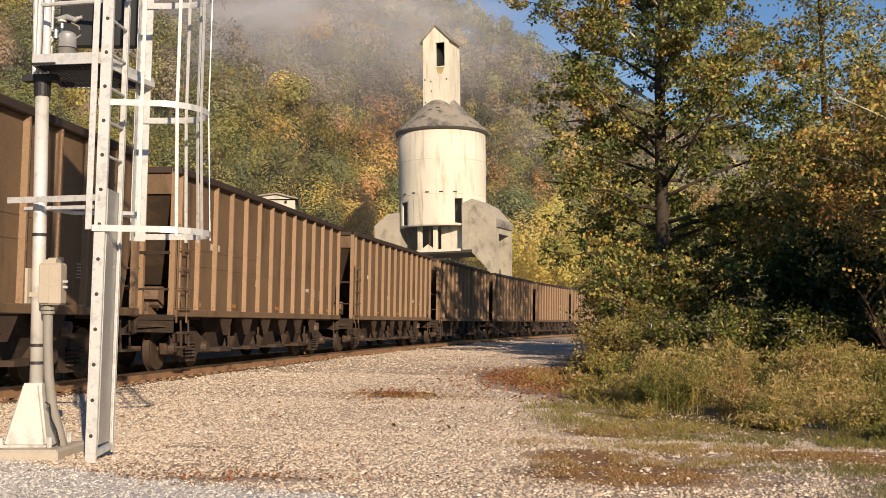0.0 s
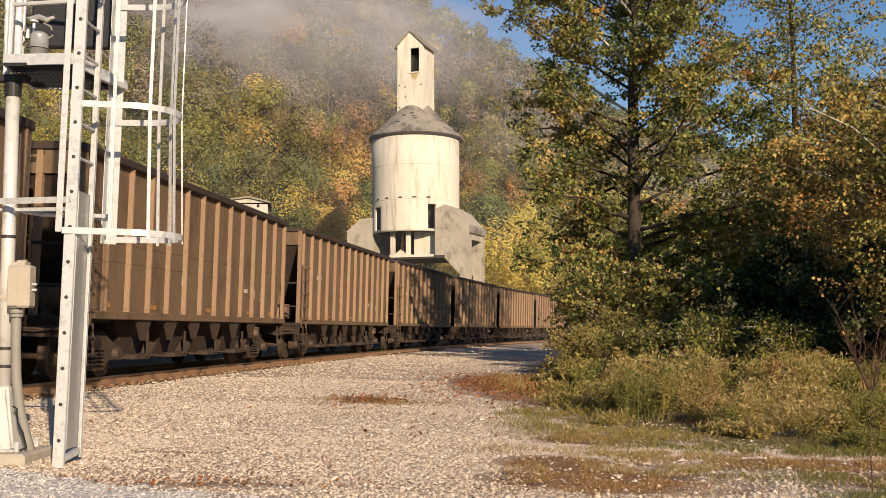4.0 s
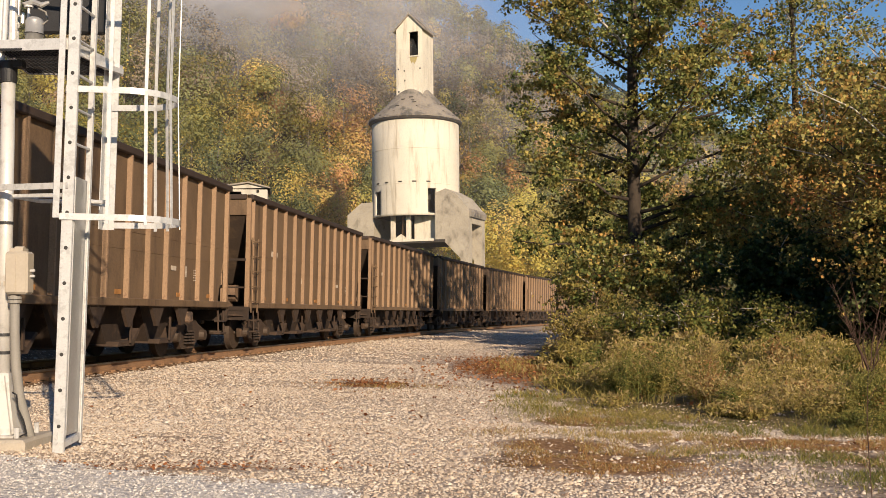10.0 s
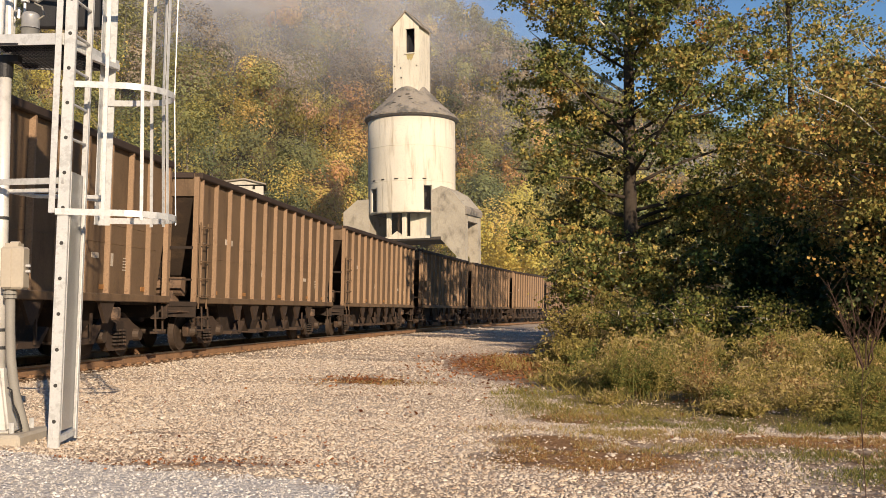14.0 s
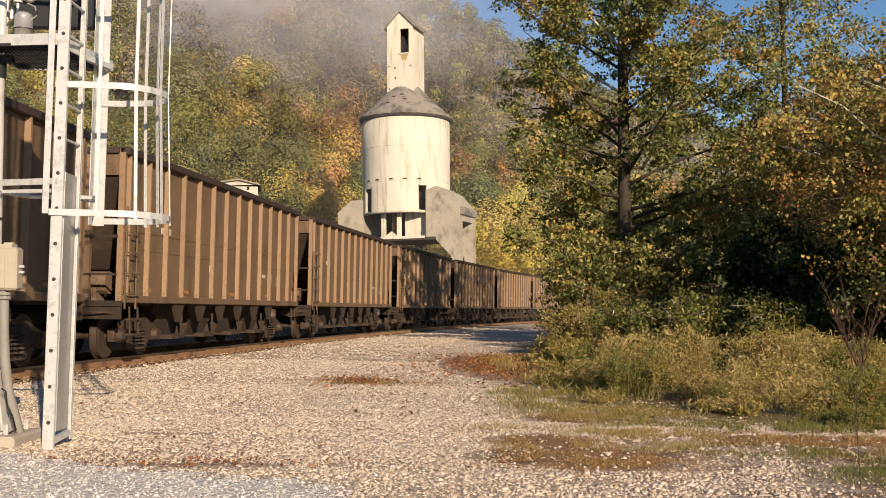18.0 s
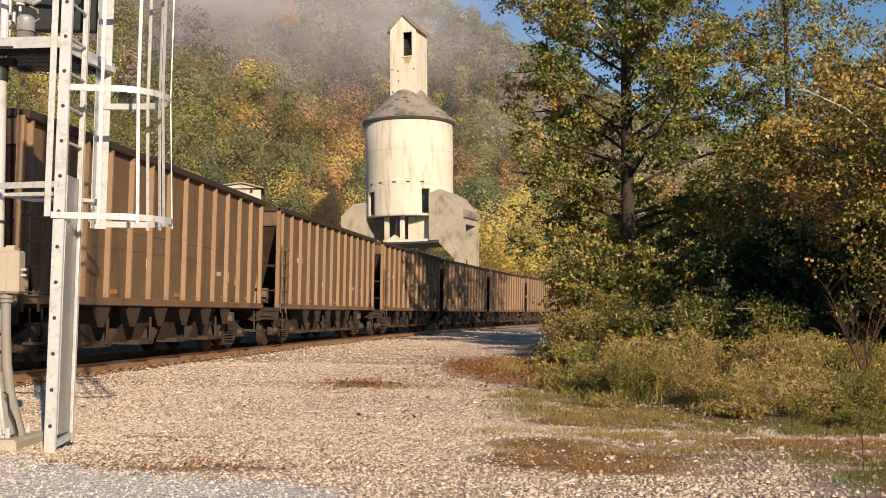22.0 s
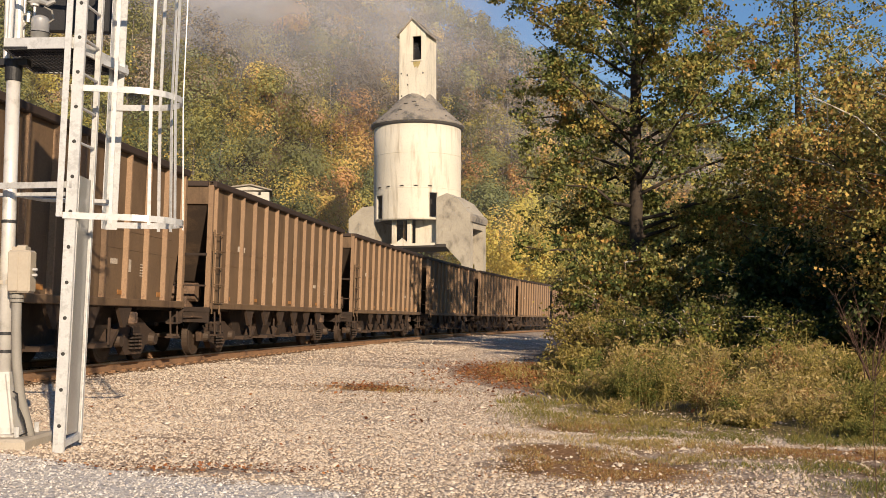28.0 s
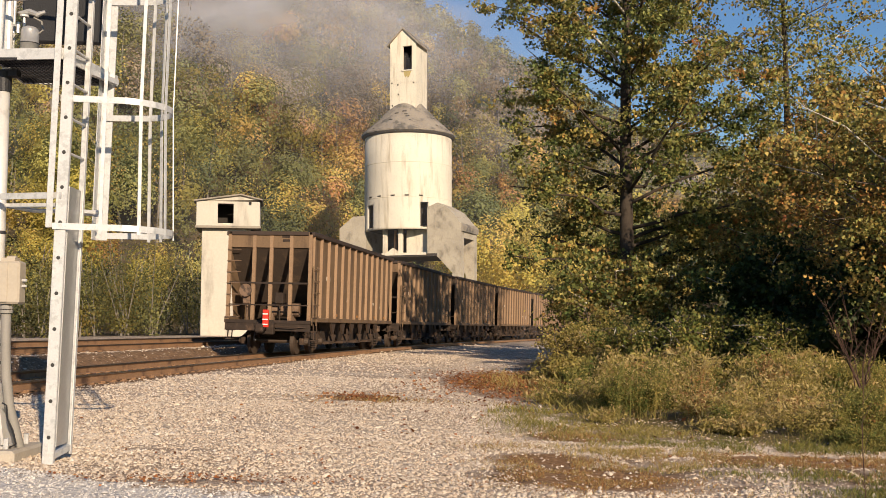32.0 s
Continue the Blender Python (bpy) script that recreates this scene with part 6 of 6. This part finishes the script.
def build_grass():
    rng = np.random.default_rng(31)
    V, F, T, nb = [], [], [], 0
    patches = [(1.3, 8.7, 0.9, 0.8, 9000, 0.95, 0.015), (1.0, 9.6, 0.7, 0.5, 2600, 0.9, 0.025), (2.1, 9.6, 0.8, 0.4, 1500, 0.75, 0.03), (3.7, 10.3, 1.3, 0.55, 7000, 0.95, 0.018), (4.7, 9.9, 1.0, 0.8, 3600, 0.93, 0.035),
               (-1.4, 18.0, 1.2, 1.6, 1500, 0.97, 0.022), (-0.8, 17.5, 0.9, 0.5, 500, 0.85, 0.04), (2.5, 11.4, 0.9, 0.5, 1500, 0.25, 0.04), (2.2, 12.6, 0.8, 0.6, 1500, 0.5, 0.07), (1.9, 10.7, 0.8, 0.5, 2600, 0.7, 0.04), (3.9, 11.1, 1.5, 0.35, 2200, 0.2, 0.07), (2.4, 12.0, 1.3, 1.0, 3000, 0.2, 0.022), (2.0, 13.4, 0.8, 1.0, 2400, 0.4, 0.03), (4.4, 8.9, 1.0, 0.7, 3200, 0.95, 0.025), (2.6, 10.3, 1.2, 0.5, 2600, 0.9, 0.025),
               (3.7, 8.1, 0.8, 0.9, 5600, 0.14, 0.04), (2.9, 9.3, 0.9, 0.4, 2200, 0.2, 0.03), (1.2, 14.2, 0.55, 1.8, 2400, 0.3, 0.07), (1.5, 12.3, 0.6, 0.8, 1600, 0.88, 0.04), (5.3, 12.3, 1.1, 0.7, 2200, 0.2, 0.1), (6.4, 13.4, 1.2, 0.8, 1200, 0.3, 0.14),
               (4.6, 11.6, 0.9, 0.4, 1400, 0.3, 0.08), (2.1, 17.5, 0.5, 2.8, 1800, 0.4, 0.14), (1.6, 24.0, 0.7, 4.0, 900, 0.6, 0.12), (0.6, 11.0, 0.5, 0.5, 700, 0.85, 0.03)]
    for cx, cy, rx, ry, n, tone, h in patches:
        for _ in range(n):
            u, v = rng.normal() * 0.55, rng.normal() * 0.55
            x, y = cx + u * rx, cy + v * ry
            if noise.noise((x * 2.5, y * 2.5, 6)) < -0.15:
                continue
            z = ground_z(x, y)
            hh, a = h * rng.uniform(0.4, 1.4), rng.uniform(0, 6.28)
            dx, dy, w = rng.normal() * hh * 0.7, rng.normal() * hh * 0.7, 0.0032 if y < 15 else 0.006
            ca, sa = math.cos(a) * w, math.sin(a) * w
            V += [(x - ca, y - sa, z - 0.01), (x + ca, y + sa, z - 0.01), (x + dx, y + dy, z + hh), (x + dx - ca, y + dy - sa, z + hh * 0.96)]
            F.append((nb, nb + 1, nb + 2, nb + 3))
            T += [min(max(tone + 0.12 * rng.normal(), 0.03), 0.97)] * 4
            nb += 4
    tagged(new("grass_tufts", raw_mesh("grass_tufts", V, F, WEEDS, T)), "short dry tufts of brown and green grass on gravel", "grass", kind="stuff")


build_grass()


def build_litter():
    rng = np.random.default_rng(40)
    c = []
    for cx, cy, rx, ry, n in ((1.8, 24.0, 1.7, 4.8, 5600), (-1.4, 18.2, 0.7, 0.9, 260), (-1.9, 8.3, 1.2, 0.28, 330), (-1.6, 9.6, 1.6, 1.2, 90), (0, 14, 3.0, 5.0, 200), (4.0, 10.2, 2.5, 1.0, 110)):
        for _ in range(n):
            x, y = cx + rng.normal() * rx * 0.6, cy + rng.normal() * ry * 0.6
            if offset(x, y) > 2.2:
                c.append((x, y, ground_z(x, y) + 0.022))
    v, f, t = leaf_cards(rng, np.array(c), np.where(np.array(c)[:, 1] < 12, 0.03, 0.06) * rng.uniform(0.5, 1.2, len(c)), np.clip(rng.normal(size=len(c)) * 0.25 + 0.45, 0, 1), flat=1.0)
    tagged(new("fallen_leaves", raw_mesh("fallen_leaves", v, f, LITTER, t)), "rust-brown fallen leaves scattered over the gravel", "leaves", kind="stuff")


build_litter()


def stone_material(name, stops):
    """Crushed stone: every stone takes its own colour from the stops."""
    m = material(name, stops[0][1], 0.92, vary=0.15, scale=14, fine=90, bump=0.2, dist=0.004)
    nt = m.node_tree
    geo = nt.nodes.new("ShaderNodeNewGeometry")
    ramp = nt.nodes.new("ShaderNodeValToRGB")
    el = ramp.color_ramp.elements
    while len(el) < len(stops):
        el.new(0.5)
    for e, (p, c) in zip(el, stops):
        e.position, e.color = p, (*c, 1)
    nt.links.new(geo.outputs["Random Per Island"], ramp.inputs["Fac"])
    hsv = [n for n in nt.nodes if n.type == "HUE_SAT"][0]
    nt.links.new(ramp.outputs[0], hsv.inputs["Color"])
    return m


STONES = stone_material("crushed_stone", [(0.0, (0.32, 0.225, 0.16)), (0.06, (0.46, 0.35, 0.255)), (0.25, (0.57, 0.455, 0.335)), (0.6, (0.61, 0.5, 0.38)), (0.9, (0.64, 0.54, 0.425)), (1.0, (0.7, 0.62, 0.52))])
FINES = stone_material("fine_grey_stone", [(0.0, (0.4, 0.365, 0.325)), (0.3, (0.56, 0.515, 0.465)), (0.7, (0.63, 0.585, 0.53)), (1.0, (0.72, 0.68, 0.63))])


def is_fine(x, y):
    """The patch of finer grey gravel in front of the signal."""
    return x < -0.6 and y < 8.4 - 0.45 * (x + 2.9) + 0.12 * noise.noise((x * 1.7, y * 1.7, 11))


def build_stones():
    """Loose ballast and gravel, as far as single stones can be told apart."""
    rng = np.random.default_rng(77)
    P = []
    for y0, y1, per in ((6.4, 12, 1150), (12, 17, 700), (17, 25, 300), (25, 45, 70), (45, 70, 24)):
        xl, xr = -0.47 * y1 - 0.5, 0.5 * y1
        n = int((xr - xl) * (y1 - y0) * per)
        P.append(np.stack([rng.uniform(xl, xr, n), rng.uniform(y0, y1, n)], 1))
    P = np.concatenate(P)
    keep, zs = [], []
    for i, (x, y) in enumerate(P):
        q = offset(x, y)
        if q < -8 or (-1.5 < q < 1.05 and rng.uniform() < 0.8) or (y > 45 and q > 9) or abs(x) > 0.46 * y + 0.4:
            continue
        turf, dirt, litter, fines, wood = ground_masks(x, y)
        if (turf > 0.33 and y < 42 and rng.uniform() < (0.6 if y < 15 else 0.9)) or ((dirt > 0.4 or litter > 0.38) and rng.uniform() < (0.75 if litter < 0.38 else 0.9)):
            continue
        keep.append(i)
        zs.append(ground_z(x, y))
    P, zs = P[keep], np.array(zs)
    n = len(P)
    shape = np.array([(1, 0.1, 0), (-1, -0.1, 0.1), (0.1, 1, -0.1), (0, -1, 0.1), (0.15, 0, 0.8), (0, 0.1, -0.7)])
    tri = np.array([(0, 2, 4), (2, 1, 4), (1, 3, 4), (3, 0, 4), (1, 2, 5), (0, 3, 5)])
    near = np.array([1.25 if offset(px, py) < 5.5 else 1.0 for px, py in P])
    s = 0.0096 * near * np.exp(rng.normal(size=n) * 0.42) * (1 + np.maximum(P[:, 1] - 16, 0) * 0.035)
    ang = rng.uniform(0, 6.28, n)
    fine = np.array([is_fine(px, py) for px, py in P])
    jit = shape[None] * rng.uniform(0.6, 1.25, (n, 6, 3)) * (s * np.where(fine, 0.75, 1.0))[:, None, None] * np.array([1.15, 1.15, 1.0])
    ca, sa = np.cos(ang)[:, None], np.sin(ang)[:, None]
    V = np.stack([P[:, :1] + jit[..., 0] * ca - jit[..., 1] * sa, P[:, 1:] + jit[..., 0] * sa + jit[..., 1] * ca, zs[:, None] + 0.003 + jit[..., 2]], -1)
    for name, label, sel, mat in (("gravel", "loose pale crushed stone in tan, grey and cream", ~fine, STONES), ("fine_gravel", "finer light grey gravel near the signal footing", fine, FINES)):
        k = int(sel.sum())
        F = (np.arange(k)[:, None, None] * 6 + tri[None]).reshape(-1, 3)
        tagged(new(name, raw_mesh(name, V[sel].reshape(-1, 3), F, mat)), label, "gravel", kind="stuff")


build_stones()


def build_bare_shrub():
    """A leafless reddish shrub at the edge of the shade, and a dry stalk before it."""
    rng = random.Random(8)
    shrub = tagged(new("bare_shrub"), "leafless reddish-brown shrub standing behind the weeds", "shrub")
    shrub.location = gz(6.9, 17.4)
    for k in range(9):
        bm = bmesh.new()
        a, ln = k * 0.7 + rng.uniform(-0.3, 0.3), rng.uniform(1.2, 1.8)
        pts = [Vector((0.03 * math.cos(a), 0.03 * math.sin(a), -0.05))]
        for j in range(1, 6):
            u = j / 5
            pts.append(Vector((math.cos(a) * 0.55 * u ** 1.5, math.sin(a) * 0.55 * u ** 1.5, ln * u)) + Vector((rng.gauss(0, 0.03), rng.gauss(0, 0.03), 0)))
        tube(bm, pts, [0.016, 0.013, 0.01, 0.008, 0.006, 0.003], 5)
        for j in range(14):
            v = rng.uniform(0.35, 0.98) * 5
            q = min(int(v), 4)
            p = pts[q].lerp(pts[q + 1], v - q)
            b = rng.uniform(0, 6.28)
            rod(bm, p, p + Vector((math.cos(b), math.sin(b), rng.uniform(0.6, 1.6))) * rng.uniform(0.12, 0.3), 0.004, 0.0015, 4, False)
        part("branch", bm, REDTWIG, shrub)
    stalk = tagged(new("dry_stalk"), "single thin dry weed stalk at the edge of the gravel", "weed")
    stalk.location = gz(2.03, 5.1)
    bm = tube(bmesh.new(), [(0, 0, -0.02), (0.01, 0, 0.35), (0.0, 0.01, 0.7), (0.015, 0, 1.05)], [0.0026, 0.0023, 0.002, 0.001], 5)
    part("stem", bm, REDTWIG, stalk)
    for k in range(7):
        zz = 0.5 + k * 0.08
        part("side_twig", rod(bmesh.new(), (0.004, 0.004, zz), (0.004 + rng.uniform(-0.06, 0.06), rng.uniform(-0.05, 0.05), zz + 0.09), 0.0016, 0.0008, 4), REDTWIG, stalk)


build_bare_shrub()


# ---- morning mist on the slope ----
def mist_material(seed, most):
    m = bpy.data.materials.new("morning_mist")
    m.use_nodes = True
    nt = m.node_tree
    N, L = nt.nodes.new, nt.links.new
    nt.nodes.remove(nt.nodes["Principled BSDF"])
    d, tr, mx = N("ShaderNodeBsdfDiffuse"), N("ShaderNodeBsdfTransparent"), N("ShaderNodeMixShader")
    d.inputs["Color"].default_value = (0.32, 0.325, 0.355, 1)
    tc, n1 = N("ShaderNodeTexCoord"), N("ShaderNodeTexNoise")
    mp = N("ShaderNodeMapping")
    mp.inputs["Location"].default_value = (seed * 7.3, seed * 3.1, seed)
    mp.inputs["Scale"].default_value = (1, 1, 1.5)
    L(tc.outputs["Object"], mp.inputs["Vector"])
    L(mp.outputs[0], n1.inputs["Vector"])
    n1.inputs["Scale"].default_value, n1.inputs["Detail"].default_value, n1.inputs["Roughness"].default_value = 0.035, 6, 0.55
    r = N("ShaderNodeMapRange")
    r.interpolation_type = "SMOOTHSTEP"
    r.inputs["From Min"].default_value, r.inputs["From Max"].default_value = 0.2, 0.78
    L(n1.outputs["Fac"], r.inputs["Value"])
    at = N("ShaderNodeAttribute")
    at.attribute_name = "tone"
    mul = N("ShaderNodeMath")
    mul.operation = "MULTIPLY"
    L(r.outputs[0], mul.inputs[0])
    L(at.outputs["Fac"], mul.inputs[1])
    m2 = N("ShaderNodeMath")
    m2.operation = "MULTIPLY"
    m2.inputs[1].default_value = most
    L(mul.outputs[0], m2.inputs[0])
    L(m2.outputs[0], mx.inputs[0])
    L(tr.outputs[0], mx.inputs[1])
    L(d.outputs[0], mx.inputs[2])
    L(mx.outputs[0], nt.nodes["Material Output"].inputs["Surface"])
    return m


def mist_bank(cx, cy, cz, w, h, seed, most):
    """A soft bank of mist: a bulging sheet that thins out towards its rim."""
    nx, nz = 24, 12
    V, T = [], []
    for j in range(nz + 1):
        for i in range(nx + 1):
            u, v = 2 * i / nx - 1, 2 * j / nz - 1
            r = math.hypot(u, v * 0.98)
            V.append((u * w / 2, v * h * 0.3 + 6 * noise.noise((u * 2, v * 2, seed)) - 8 * (1 - min(r, 1) ** 2), v * h / 2))
            T.append(max(0.0, 1 - r) ** 1.3 * 1.3 if r < 1 else 0.0)
    k = np.arange((nx + 1) * (nz + 1)).reshape(nz + 1, nx + 1)
    F = np.stack([k[:-1, :-1], k[:-1, 1:], k[1:, 1:], k[1:, :-1]], -1).reshape(-1, 4)
    ob = new("mist_bank", raw_mesh("mist_bank", V, F, mist_material(seed, most), T, True))
    ob.location = (cx, cy, cz)
    tagged(ob, "thin grey morning mist drifting across the wooded slope", "mist", kind="stuff")


mist_bank(-34, 160, 50, 150, 44, 12, 0.9)
mist_bank(-76, 150, 48, 130, 48, 5, 0.85)
mist_bank(-12, 172, 54, 56, 20, 13, 0.5)
mist_bank(-36, 228, 64, 130, 46, 1, 0.5)
mist_bank(14, 190, 37, 32, 18, 2, 0.4)
mist_bank(50, 215, 31, 66, 18, 3, 0.45)
mist_bank(-14, 112, 26, 190, 74, 9, 0.11)


def car_rows(k):
    """Rows of the k-th car from the front: its place along the near track at each moment."""
    rows = []
    for i in range(65):
        t = i * 0.5
        s = 42.1 + (CARS - 1 - k) * PITCH + 14.0 * (t - 32) - 0.007 * (t - 32) ** 2
        x, y, h = on_track(s)
        x0, y0, _ = on_track(s - 5.0)
        x1, y1, _ = on_track(s + 5.0)
        turn = math.degrees(math.atan2(y1 - y0, x1 - x0))
        rows.append((t, pose((x0 + x1) / 2, (y0 + y1) / 2, RAIL_Z + 0.025, 1.4, 0, turn)))
    return rows


def motions():
    for k, car in enumerate(cars):
        walk(car, car_rows(k))


motions()
